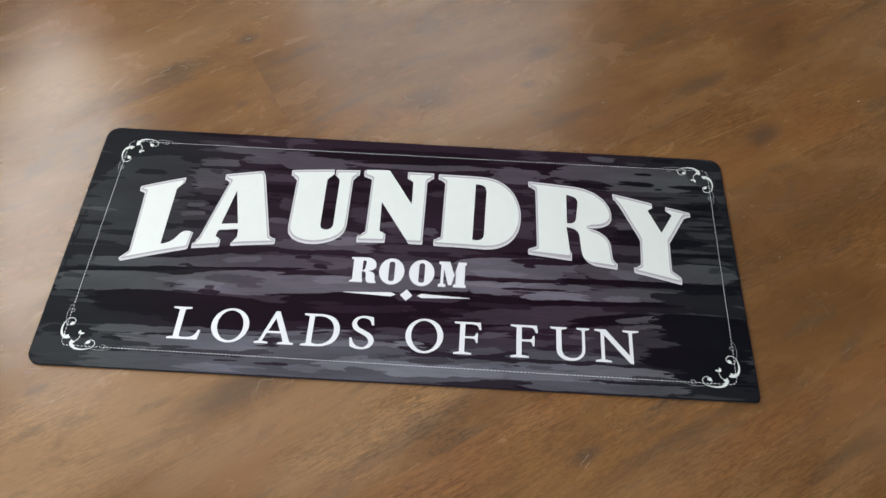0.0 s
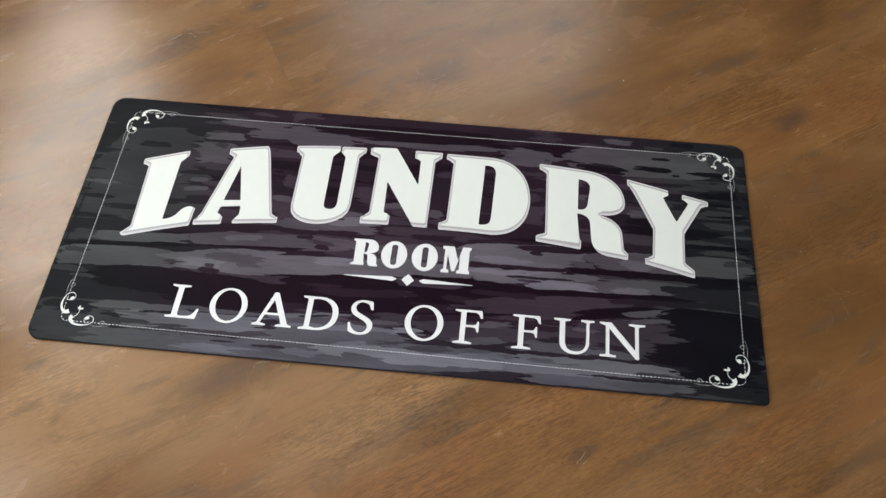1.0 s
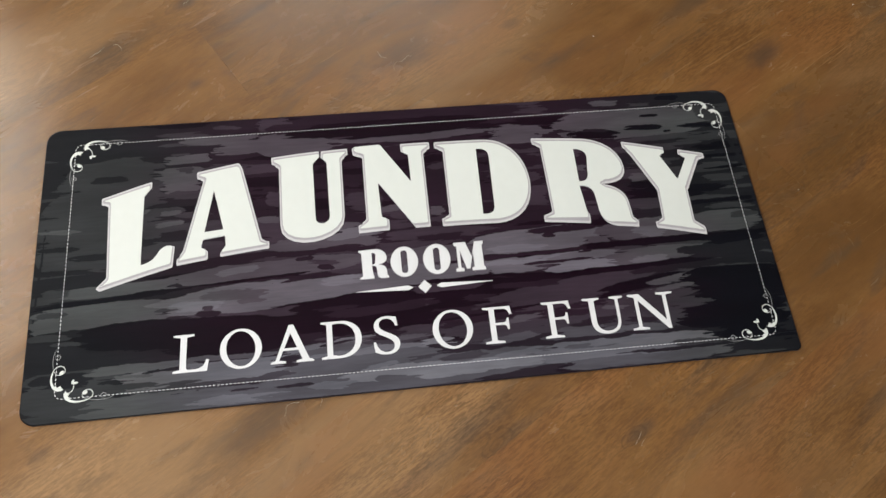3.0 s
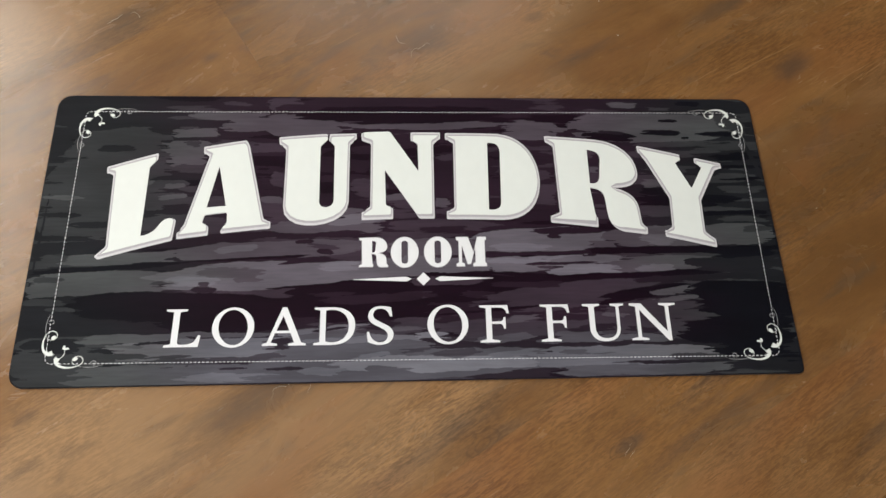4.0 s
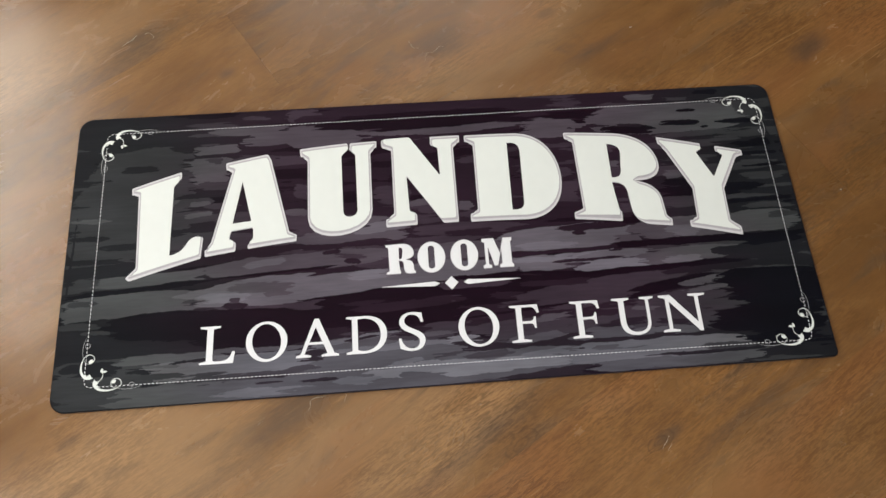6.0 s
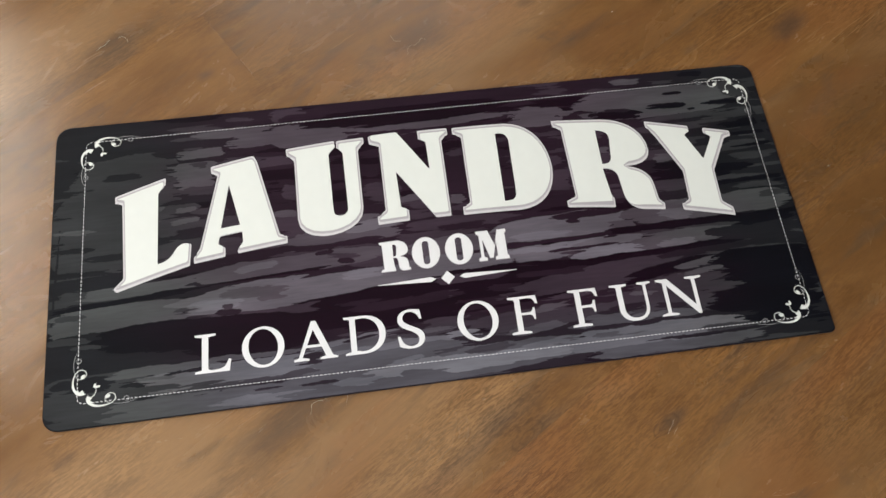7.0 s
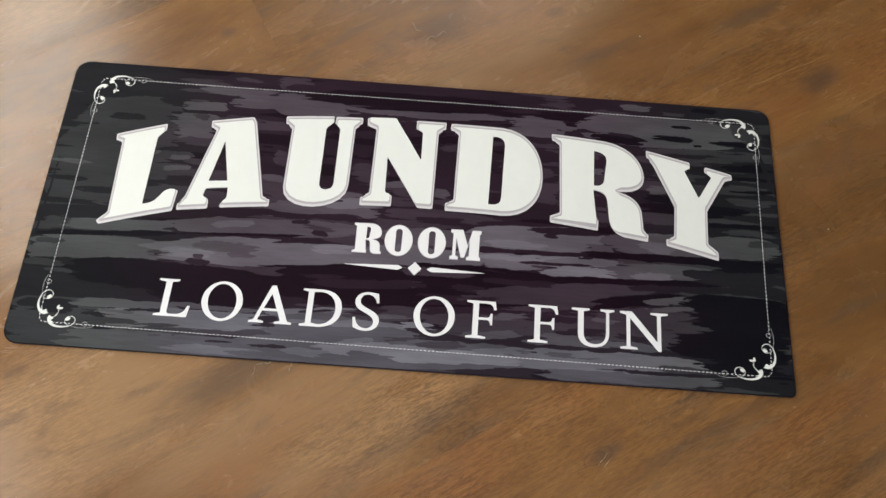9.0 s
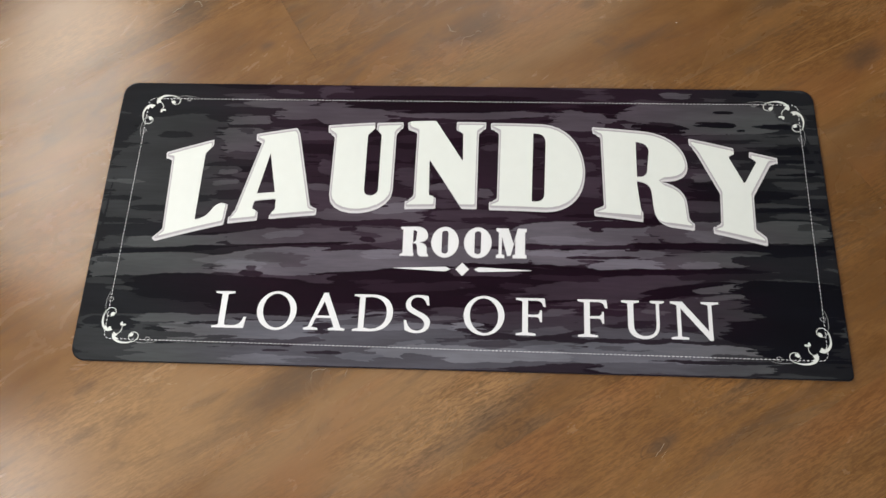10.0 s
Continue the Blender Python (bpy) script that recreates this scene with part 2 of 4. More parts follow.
def print_ink(level):
    """One tone of the printed boards, faintly mottled and drifting along the mat."""
    n = Nodes("board_print_tone")
    place = n.add("TexCoord").outputs["Object"]
    axes = n.add("SeparateXYZ", Vector=place)
    long = n.noise(n.mapped(place, (2.4, 21, 1)), 1.0, 3, 0.5, 0.35)
    side = n.smooth(n.math("ADD", n.math("ABSOLUTE", axes.outputs[0]), n.math("MULTIPLY", n.math("SUBTRACT", long, 0.5), 0.3)), 0.26, 0.54)
    near = n.smooth(n.math("ADD", axes.outputs[1], n.math("MULTIPLY", n.math("SUBTRACT", long, 0.5), 0.05)), -0.115, -0.055, 1.0, 0.0)
    colour = n.mix(side, n.mix(near, PLUM_TONES[level], STEEL_TONES[level]), SLATE_TONES[level])
    drift = n.noise(n.mapped(place, (5, 22, 1), (4, 2, 0)), 1.0, 3, 0.5)
    streaky = n.noise(n.mapped(place, (22, 240, 1), (2, 8, 0)), 1.0, 3, 0.6)
    both = n.math("ADD", n.math("MULTIPLY", drift, 0.7), n.math("MULTIPLY", streaky, 0.3))
    colour = n.mix(1.0, colour, n.smooth(both, 0.32, 0.68, 0.80, 1.20), "MULTIPLY")
    n.bump(n.noise(place, 900.0, 2, 0.5), 0.12, 0.0004)
    return n.finish(colour, 0.55, Specular_IOR_Level=0.06)


def plain(name, colour, rough, spread=0.06, scale=40.0, relief=0.0, **more):
    n = Nodes(name)
    place = n.add("TexCoord").outputs["Object"]
    fine, broad = n.noise(place, scale, 4), n.noise(place, scale / 12, 3)
    both = n.math("ADD", n.math("MULTIPLY", fine, 0.5), n.math("MULTIPLY", broad, 0.5))
    low = tuple(c * (1 - spread) for c in colour)
    high = tuple(min(1.0, c * (1 + spread)) for c in colour)
    if relief:
        n.bump(fine, 0.3, relief)
    return n.finish(n.ramp(both, [(0.35, low), (0.65, high)]), rough, **more)


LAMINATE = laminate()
PRINT_TONES = [print_ink(k) for k in range(6)]
RUBBER = plain("black_rubber", (0.014, 0.013, 0.014), 0.75, 0.2, 300, 0.0004)
INK = plain("white_print", (0.630, 0.652, 0.624), 0.42, 0.02, 60)
INK_THIN = plain("soft_white_print", (0.66, 0.66, 0.675), 0.42, 0.03, 200)
INK_LILAC = plain("lilac_grey_print", (0.53, 0.515, 0.53), 0.5, 0.04, 80)
INK_GREY = plain("grey_print", (0.345, 0.330, 0.350), 0.5, 0.04, 80)
INK_FAINT = plain("faint_grey_print", (0.26, 0.26, 0.27), 0.42, 0.1, 200)
PLASTER = plain("beige_plaster", (0.36, 0.33, 0.29), 0.85, 0.03, 30, 0.0008)
# for the unseen east wall, darkened so less light bounces onto the floor
LOW_BOUNCE_TAUPE = plain("low_bounce_taupe", (0.17, 0.15, 0.13), 0.85, 0.03, 30, 0.0008)
CEILING_PAINT = plain("ceiling_paint", (0.62, 0.61, 0.59), 0.9, 0.02, 30)
TRIM_PAINT = plain("white_trim_paint", (0.76, 0.75, 0.73), 0.45, 0.02, 60)
LINT = plain("pale_lint", (0.44, 0.37, 0.27), 0.8, 0.1, 500)
LINT_WHITE = plain("whitish_dust", (0.62, 0.60, 0.55), 0.8, 0.1, 500)
SUBFLOOR = plain("grey_underlay", (0.05, 0.04, 0.03), 0.9, 0.1, 20)


def glass():
    n = Nodes("window_glass")
    return n.finish((0.95, 0.97, 0.96), 0.02, Transmission_Weight=1.0, IOR=1.45)


GLASS = glass()

# ---- building helpers ----


def link(name, bm, material, parent=None, label=""):
    """One mesh object from a bmesh."""
    mesh = bpy.data.meshes.new(name)
    bm.to_mesh(mesh)
    bm.free()
    mesh.materials.append(material)
    ob = new(name, mesh)
    if parent is not None:
        ob.parent = parent
    return tagged(ob, label)


def part(name, bm, material, parent, label=""):
    return link(name, bm, material, parent, label)


def box(x0, x1, y0, y1, z0, z1, bevel=0.0):
    bm = bmesh.new()
    bmesh.ops.create_cube(bm, size=1)
    for v in bm.verts:
        v.co = Vector(((x0 + x1) / 2 + v.co.x * (x1 - x0), (y0 + y1) / 2 + v.co.y * (y1 - y0), (z0 + z1) / 2 + v.co.z * (z1 - z0)))
    if bevel:
        bmesh.ops.bevel(bm, geom=bm.edges[:], offset=bevel, segments=2, affect="EDGES")
    return bm


def structure(name, bm, material, label):
    return tagged(link(name, bm, material), label, kind="structure")


# ---- the room ----
def wall_pieces(side, lo, hi, openings):
    """Boxes of a wall along one side, with its openings cut through."""
    out, at = bmesh.new(), lo
    spans = []
    for along, width, sill, head in openings:
        spans += [(at, along - width / 2, 0, ROOM_H), (along - width / 2, along + width / 2, 0, sill), (along - width / 2, along + width / 2, head, ROOM_H)]
        at = along + width / 2
    spans.append((at, hi, 0, ROOM_H))
    for a, b, z0, z1 in spans:
        if side == "west":
            piece = box(ROOM_X0 - WALL, ROOM_X0, a, b, z0, z1)
        elif side == "east":
            piece = box(ROOM_X1, ROOM_X1 + WALL, a, b, z0, z1)
        elif side == "north":
            piece = box(a, b, ROOM_Y1, ROOM_Y1 + WALL, z0, z1)
        else:
            piece = box(a, b, ROOM_Y0 - WALL, ROOM_Y0, z0, z1)
        mesh = bpy.data.meshes.new("piece")
        piece.to_mesh(mesh)
        piece.free()
        out.from_mesh(mesh)
        bpy.data.meshes.remove(mesh)
    return out


for side, lo, hi in (("west", ROOM_Y0, ROOM_Y1), ("east", ROOM_Y0, ROOM_Y1), ("north", ROOM_X0 - WALL, ROOM_X1 + WALL), ("south", ROOM_X0 - WALL, ROOM_X1 + WALL)):
    structure("wall_" + side, wall_pieces(side, lo, hi, [w[1:] for w in WINDOWS if w[0] == side]), LOW_BOUNCE_TAUPE if side == "east" else PLASTER, "plain %s plastered wall of the room" % ("taupe" if side == "east" else "beige"))
structure("ceiling", box(ROOM_X0 - WALL, ROOM_X1 + WALL, ROOM_Y0 - WALL, ROOM_Y1 + WALL, ROOM_H, ROOM_H + 0.12), CEILING_PAINT, "plain white painted ceiling")
for x0, x1, y0, y1 in ((ROOM_X0, ROOM_X0 + 0.014, ROOM_Y0, ROOM_Y1), (ROOM_X1 - 0.014, ROOM_X1, ROOM_Y0, ROOM_Y1),
                       (ROOM_X0 + 0.014, ROOM_X1 - 0.014, ROOM_Y1 - 0.014, ROOM_Y1), (ROOM_X0 + 0.014, ROOM_X1 - 0.014, ROOM_Y0, ROOM_Y0 + 0.014)):
    structure("baseboard", box(x0, x1, y0, y1, 0.001, 0.09, 0.003), TRIM_PAINT, "white painted wooden baseboard along the wall")


def window(number, side, along, width, sill, head):
    """A casement in its opening: frame bars, a mullion, a pane and a sill."""
    top = tagged(new("window_%d" % number), "unseen white framed window with clear glass, lamp behind", "window", kind="structure")

    def bar(name, a0, a1, z0, z1, d0, d1, material=TRIM_PAINT):
        if side == "west":
            bm = box(ROOM_X0 - d1, ROOM_X0 - d0, a0, a1, z0, z1, 0.003 if material is TRIM_PAINT else 0)
        elif side == "north":
            bm = box(a0, a1, ROOM_Y1 + d0, ROOM_Y1 + d1, z0, z1, 0.003 if material is TRIM_PAINT else 0)
        else:
            bm = box(a0, a1, ROOM_Y0 - d1, ROOM_Y0 - d0, z0, z1, 0.003 if material is TRIM_PAINT else 0)
        return part(name, bm, material, top)

    a0, a1 = along - width / 2, along + width / 2
    bar("window_frame", a0, a0 + 0.05, sill, head, 0.05, 0.11)
    bar("window_frame", a1 - 0.05, a1, sill, head, 0.05, 0.11)
    bar("window_frame", a0 + 0.05, a1 - 0.05, sill, sill + 0.05, 0.05, 0.11)
    bar("window_frame", a0 + 0.05, a1 - 0.05, head - 0.05, head, 0.05, 0.11)
    bar("mullion", along - 0.025, along + 0.025, sill + 0.05, head - 0.05, 0.06, 0.10)
    bar("window_sill", a0 - 0.04, a1 + 0.04, sill - 0.025, sill - 0.001, -0.06, 0.0)
    for b0, b1 in ((a0 + 0.05, along - 0.025), (along + 0.025, a1 - 0.05)):
        bar("pane", b0, b1, sill + 0.05, head - 0.05, 0.078, 0.084, GLASS).visible_shadow = False


for i, spec in enumerate(WINDOWS):
    window(i + 1, *spec)

# ---- the mat ----
MAT_X0, MAT_X1, MAT_Y0, MAT_Y1, MAT_TOP, MAT_ROUND = -0.6255, 0.5945, -0.163, 0.3425, 0.005, (0.022, 0.024, 0.024, 0.009)  # corners from the far right one, leftwards round
LAYER = 0.00012  # thickness of one printed layer


def rounded(x0, x1, y0, y1, r, steps=8):
    out = []
    ra, rb, rc, rd = r if isinstance(r, tuple) else (r, r, r, r)
    for cx, cy, a, r in ((x1 - ra, y1 - ra, 0, ra), (x0 + rb, y1 - rb, 90, rb), (x0 + rc, y0 + rc, 180, rc), (x1 - rd, y0 + rd, 270, rd)):
        for k in range(steps + 1):
            t = radians(a + 90 * k / steps)
            out.append((cx + r * math.cos(t), cy + r * math.sin(t)))
    return out


def slab(rings, close_bottom=True):
    """A solid from stacked outlines, each (points, z)."""
    bm = bmesh.new()
    loops = [[bm.verts.new((x, y, z)) for x, y in pts] for pts, z in rings]
    for a, b in zip(loops, loops[1:]):
        for i in range(len(a)):
            j = (i + 1) % len(a)
            bm.faces.new((a[i], a[j], b[j], b[i]))
    bm.faces.new(loops[-1])
    if close_bottom:
        bm.faces.new(loops[0][::-1])
    return bm


# the cut edge is not quite square to the print
MAT_CORNERS = {"far_left": (-0.6265, 0.3455), "far_right": (0.5895, 0.3420), "near_left": (-0.6255, -0.1670), "near_right": (0.5970, -0.1590)}


def mat_place(x, y):
    s, t = (x - MAT_X0) / (MAT_X1 - MAT_X0), (y - MAT_Y0) / (MAT_Y1 - MAT_Y0)
    (ax, ay), (bx, by) = MAT_CORNERS["near_left"], MAT_CORNERS["near_right"]
    (cx, cy), (dx, dy) = MAT_CORNERS["far_left"], MAT_CORNERS["far_right"]
    return ((ax + (bx - ax) * s) * (1 - t) + (cx + (dx - cx) * s) * t, (ay + (by - ay) * s) * (1 - t) + (cy + (dy - cy) * s) * t)


def mat_ring(inset):
    return [mat_place(x, y) for x, y in straight_ring(inset)]


def straight_ring(inset):
    return rounded(MAT_X0 + inset, MAT_X1 - inset, MAT_Y0 + inset, MAT_Y1 - inset, tuple(r - inset for r in MAT_ROUND))


mat = tagged(new("floor_mat"), "dark wood-print laundry mat with white lettering, flat on plank floor", "mat")
part("backing", slab([(mat_ring(0.0006), 0.0002), (mat_ring(0.0), 0.0008), (mat_ring(0.0), 0.0043)]), RUBBER, mat, "black rubber backing")
part("printed_face", slab([(mat_ring(0.0001), 0.0043), (mat_ring(0.0003), 0.0047), (mat_ring(0.0009), MAT_TOP)]), PRINT_TONES[0], mat, "dark streaky wood-plank print")

# the printed boards: a field of tones, each streak laid over those before it
CELL_X, CELL_Y = 0.0011, 0.0007
GRID_X, GRID_Y = np.meshgrid(np.arange(MAT_X0 + CELL_X / 2, MAT_X1, CELL_X), np.arange(MAT_Y0 + CELL_Y / 2, MAT_Y1, CELL_Y))


def value_noise(sx, sy, seed, octaves=4, fall=0.55):
    """Smooth noise over the mat, about -0.5 to 0.5, with cells of sx by sy metres."""
    total, weight, size = np.zeros(GRID_X.shape), 0.0, 1.0
    for octave in range(octaves):
        table = np.random.RandomState(seed + octave).rand(256, 1024)
        u, v = (GRID_X + 1.0) / (sx * size), (GRID_Y + 1.0) / (sy * size)
        i, j = np.floor(u).astype(int), np.floor(v).astype(int)
        f, g = u - i, v - j
        f, g = f * f * (3 - 2 * f), g * g * (3 - 2 * g)
        i, j, i1, j1 = i % 1024, j % 256, (i + 1) % 1024, (j + 1) % 256
        low = table[j, i] * (1 - f) + table[j, i1] * f
        high = table[j1, i] * (1 - f) + table[j1, i1] * f
        amount = fall ** octave
        total += amount * (low * (1 - g) + high * g - 0.5)
        weight += amount
        size *= 0.5
    return total / weight * 1.7


FRAY = value_noise(0.075, 0.0090, 3)
JAG = value_noise(0.026, 0.0046, 57, 3, 0.6)
FINGERS = value_noise(0.150, 0.0065, 41, 4, 0.6)
SWAY = value_noise(0.16, 0.05, 11, 3)
GROUND = value_noise(0.24, 0.020, 23, 5)
TONES = np.where(GROUND + 0.2 * FRAY > 0.15, 2, 1)
TONES[GROUND + 0.3 * FRAY < -0.26] = 0


def streak(x0, y0, x1, y1, half, level):
    """A ragged printed streak from end to end, in millimetres, half as thick as given on each side."""
    reach = abs(x1 - x0) / 2
    i0, i1 = np.searchsorted(GRID_X[0] * 1000, (min(x0, x1) - 60, max(x0, x1) + 60))
    j0, j1 = np.searchsorted(GRID_Y[:, 0] * 1000, (min(y0, y1) - half - 12, max(y0, y1) + half + 12))
    here = (slice(j0, j1), slice(i0, i1))
    gx, gy = GRID_X[here] * 1000, GRID_Y[here] * 1000
    run = np.clip((gx - x0) / (x1 - x0), 0, 1)
    away = np.abs(gx - (x0 + x1) / 2) / reach
    thick = half * (1 - 0.5 * np.clip(away, 0, 1.3) ** 5)
    off = np.abs(gy + SWAY[here] * 5 - y0 - (y1 - y0) * run) - thick
    ends = (away - 1) * reach + FINGERS[here] * min(70.0, reach) + JAG[here] * min(24.0, reach * 0.7)
    TONES[here][(off + FRAY[here] * min(4.0, half * 0.7) + JAG[here] * min(3.0, half * 0.85) < 0) & (ends < 0)] = level


# along the far edge
streak(-636, 318, -432, 322, 29.5, 1)
streak(-521, 333, -246, 336, 10.5, 1)
streak(-464, 342, -345, 338, 6.0, 0)
streak(-344, 330, -295, 328, 5.0, 2)
streak(-206, 321, 231, 322, 18.5, 1)
streak(-265, 329, -206, 326, 11.5, 2)
streak(231, 327, 563, 329, 14.0, 1)
streak(290, 312, 360, 311, 6.5, 2)
streak(336, 328, 391, 328, 5.0, 3)
streak(462, 333, 502, 331, 5.0, 0)
streak(401, 322, 451, 321, 3.5, 2)
# far boards
streak(-596, 206, -418, 220, 64.5, 2)
streak(-626, 142, -483, 146, 72.5, 2)
streak(-621, -44, -612, 143, 39.0, 1)
streak(-465, 281, -411, 275, 9.0, 1)
streak(-390, 304, -263, 304, 7.0, 3)
streak(-428, 269, -345, 269, 10.0, 3)
streak(-440, 243, -354, 241, 13.0, 3)
streak(-426, 219, -355, 219, 15.0, 3)
streak(-416, 200, -330, 200, 6.5, 2)
streak(-403, 248, -374, 247, 6.5, 2)
streak(-339, 281, -250, 286, 13.5, 3)
streak(-354, 245, -287, 241, 11.0, 2)
streak(-545, 240, -486, 239, 5.5, 1)
streak(-451, 182, -347, 184, 5.0, 1)
streak(-497, 177, -441, 175, 3.0, 3)
streak(-444, 172, -391, 171, 7.5, 2)
streak(-428, 168, -395, 168, 4.0, 3)
streak(-437, 147, -388, 149, 4.0, 3)
streak(-434, 125, -374, 128, 9.5, 1)
streak(-346, 168, -280, 165, 9.5, 1)
streak(-401, 160, -345, 160, 6.0, 2)
streak(-623, 148, -558, 147, 4.0, 3)
streak(-626, 120, -562, 119, 4.0, 1)
streak(-568, 101, -468, 105, 6.0, 1)
streak(-619, 79, -518, 76, 4.5, 1)
# far middle
streak(-271, 287, -125, 280, 22.5, 3)
streak(-125, 285, 135, 287, 7.0, 3)
streak(-311, 288, -243, 293, 9.0, 3)
streak(-219, 307, 143, 310, 15.0, 0)
streak(-125, 293, 131, 302, 8.0, 0)
streak(-245, 320, -166, 318, 7.0, 1)
streak(-215, 249, -46, 258, 9.5, 0)
streak(-74, 229, 110, 244, 8.5, 0)
streak(-217, 211, -121, 208, 15.0, 1)
streak(-63, 188, 129, 203, 28.0, 1)
streak(-119, 167, -57, 161, 19.0, 2)
streak(-253, 183, -224, 178, 15.0, 2)
streak(51, 251, 130, 260, 11.5, 1)
streak(145, 276, 238, 277, 20.5, 3)
streak(32, 223, 129, 234, 9.0, 2)
streak(-62, 143, 6, 151, 6.5, 3)
streak(-42, 133, 33, 135, 8.5, 2)
streak(21, 137, 47, 136, 8.5, 3)
streak(-268, 143, -230, 140, 7.5, 3)
streak(133, 193, 224, 184, 10.5, 2)
streak(99, 160, 166, 155, 8.5, 1)
streak(-266, 120, -191, 113, 14.5, 2)
streak(-178, 122, -98, 119, 8.5, 3)
streak(-263, 87, -60, 96, 14.0, 3)
streak(-153, 102, -60, 109, 9.0, 4)
streak(-60, 94, 126, 96, 10.0, 2)
streak(-4, 85, 89, 89, 6.0, 1)
# far end
streak(185, 301, 291, 298, 8.0, 0)
streak(268, 282, 536, 282, 29.5, 3)
streak(289, 265, 377, 261, 9.0, 0)
streak(307, 272, 356, 270, 4.5, 1)
streak(228, 276, 258, 276, 5.5, 3)
streak(391, 271, 457, 270, 5.5, 0)
streak(424, 296, 456, 297, 3.5, 0)
streak(459, 260, 476, 261, 2.5, 0)
streak(493, 270, 570, 271, 4.5, 0)
streak(374, 245, 512, 250, 5.5, 2)
streak(528, 297, 577, 290, 13.5, 2)
streak(504, 219, 590, 223, 8.0, 0)
streak(506, 202, 598, 202, 4.0, 0)
streak(518, 179, 593, 180, 3.5, 0)
streak(511, 240, 586, 246, 7.0, 2)
streak(568, 258, 591, 182, 13.0, 1)
streak(283, 196, 307, 195, 6.5, 3)
streak(275, 231, 299, 229, 9.0, 2)
streak(275, 145, 308, 144, 10.5, 1)
streak(377, 171, 421, 172, 6.5, 3)
streak(376, 156, 424, 155, 5.5, 0)
streak(355, 137, 547, 143, 9.5, 0)
streak(450, 129, 512, 132, 5.5, 0)
streak(501, 159, 598, 159, 6.0, 2)
streak(377, 116, 453, 118, 9.5, 2)
streak(458, 114, 599, 118, 4.0, 0)
streak(504, 103, 589, 105, 5.0, 2)
streak(223, 152, 251, 148, 10.5, 1)
streak(-619, 59, -399, 71, 10.0, 1)
streak(-427, 74, -244, 80, 8.0, 1)
streak(-244, 76, -101, 81, 6.0, 1)
streak(-575, 39, -391, 43, 11.0, 3)
streak(-607, 44, -567, 43, 6.5, 2)
streak(-405, 48, -96, 59, 15.0, 3)
streak(-333, 54, -270, 59, 6.0, 4)
streak(-187, 61, -139, 56, 4.0, 2)
streak(-170, 50, -146, 48, 4.0, 1)
streak(-206, 67, -179, 68, 3.0, 1)
streak(-59, 54, 107, 56, 14.0, 3)
streak(-95, 43, -58, 42, 6.0, 2)
streak(89, 67, 303, 74, 22.0, 4)
streak(116, 56, 209, 56, 6.0, 5)
streak(178, 85, 299, 89, 6.0, 1)
streak(205, 80, 229, 76, 6.0, 1)
streak(308, 74, 509, 74, 18.5, 3)
streak(363, 69, 419, 67, 8.0, 4)
streak(274, 63, 321, 58, 6.0, 3)
streak(477, 76, 587, 78, 20.0, 3)
streak(539, 85, 589, 88, 6.0, 2)
# pale board
streak(-622, -5, -407, 0, 22.0, 3)
streak(-613, 5, -569, 4, 4.5, 2)
streak(-617, -22, -555, -24, 4.0, 3)
streak(-426, 3, 6, 18, 20.0, 4)
streak(-94, 22, 125, 24, 15.5, 4)
streak(98, 26, 217, 24, 12.0, 4)
streak(-406, 2, -325, 2, 8.5, 5)
streak(-351, 26, -222, 33, 4.5, 4)
streak(-360, 14, -253, 15, 7.5, 3)
streak(-301, 6, -258, 7, 4.5, 3)
streak(-366, -13, -331, -13, 5.0, 1)
streak(-359, -5, -339, -5, 4.0, 2)
streak(-164, 25, -99, 27, 8.0, 5)
streak(-329, 23, -311, 22, 3.0, 3)
streak(107, 31, 208, 32, 3.5, 5)
streak(171, 37, 276, 38, 4.0, 5)
streak(217, 32, 351, 34, 7.0, 4)
streak(175, 26, 281, 28, 2.5, 1)
streak(203, 13, 347, 16, 10.0, 5)
streak(309, 22, 480, 26, 14.5, 3)
streak(345, 19, 414, 17, 7.0, 4)
streak(475, 24, 589, 28, 15.5, 1)
streak(-638, 16, -380, 34, 4.0, 0)
streak(-394, 34, -186, 43, 2.0, 0)
streak(-241, 40, -200, 41, 2.5, 0)
streak(283, 50, 595, 51, 7.0, 0)
streak(487, 44, 595, 46, 9.0, 0)
streak(292, 52, 366, 47, 3.5, 0)
# dark board
streak(-632, -54, -400, -54, 31.5, 1)
streak(-543, -38, -216, -43, 24.0, 0)
streak(-408, -63, -214, -59, 18.5, 0)
streak(-234, -36, 16, -22, 28.0, 0)
streak(-20, -19, 152, -10, 23.0, 0)
streak(-179, -61, 34, -50, 9.5, 0)
streak(-245, -10, -3, 7, 2.5, 0)
streak(-12, 7, 129, 13, 4.0, 0)
streak(125, 12, 225, 3, 3.5, 0)
streak(-16, -2, 88, -1, 7.5, 2)
streak(-154, -33, 25, -24, 7.5, 1)
streak(-182, -21, -110, -20, 3.5, 1)
streak(52, -23, 124, -26, 6.5, 1)
streak(115, -7, 202, -9, 5.0, 1)
streak(106, -30, 296, -28, 14.0, 2)
streak(79, -43, 142, -40, 5.0, 1)
streak(-623, -33, -562, -34, 4.5, 2)
streak(-586, -43, -542, -44, 3.5, 2)
streak(206, -16, 375, -9, 9.5, 2)
streak(223, -27, 332, -25, 7.5, 2)
streak(179, -9, 224, -8, 6.0, 1)
streak(216, 2, 501, 10, 5.0, 0)
streak(277, -38, 434, -16, 9.5, 0)
streak(353, -4, 481, -1, 5.5, 1)
streak(373, -28, 475, -14, 5.0, 3)
streak(438, 25, 584, 9, 12.0, 1)
streak(432, -28, 602, -28, 21.0, 0)
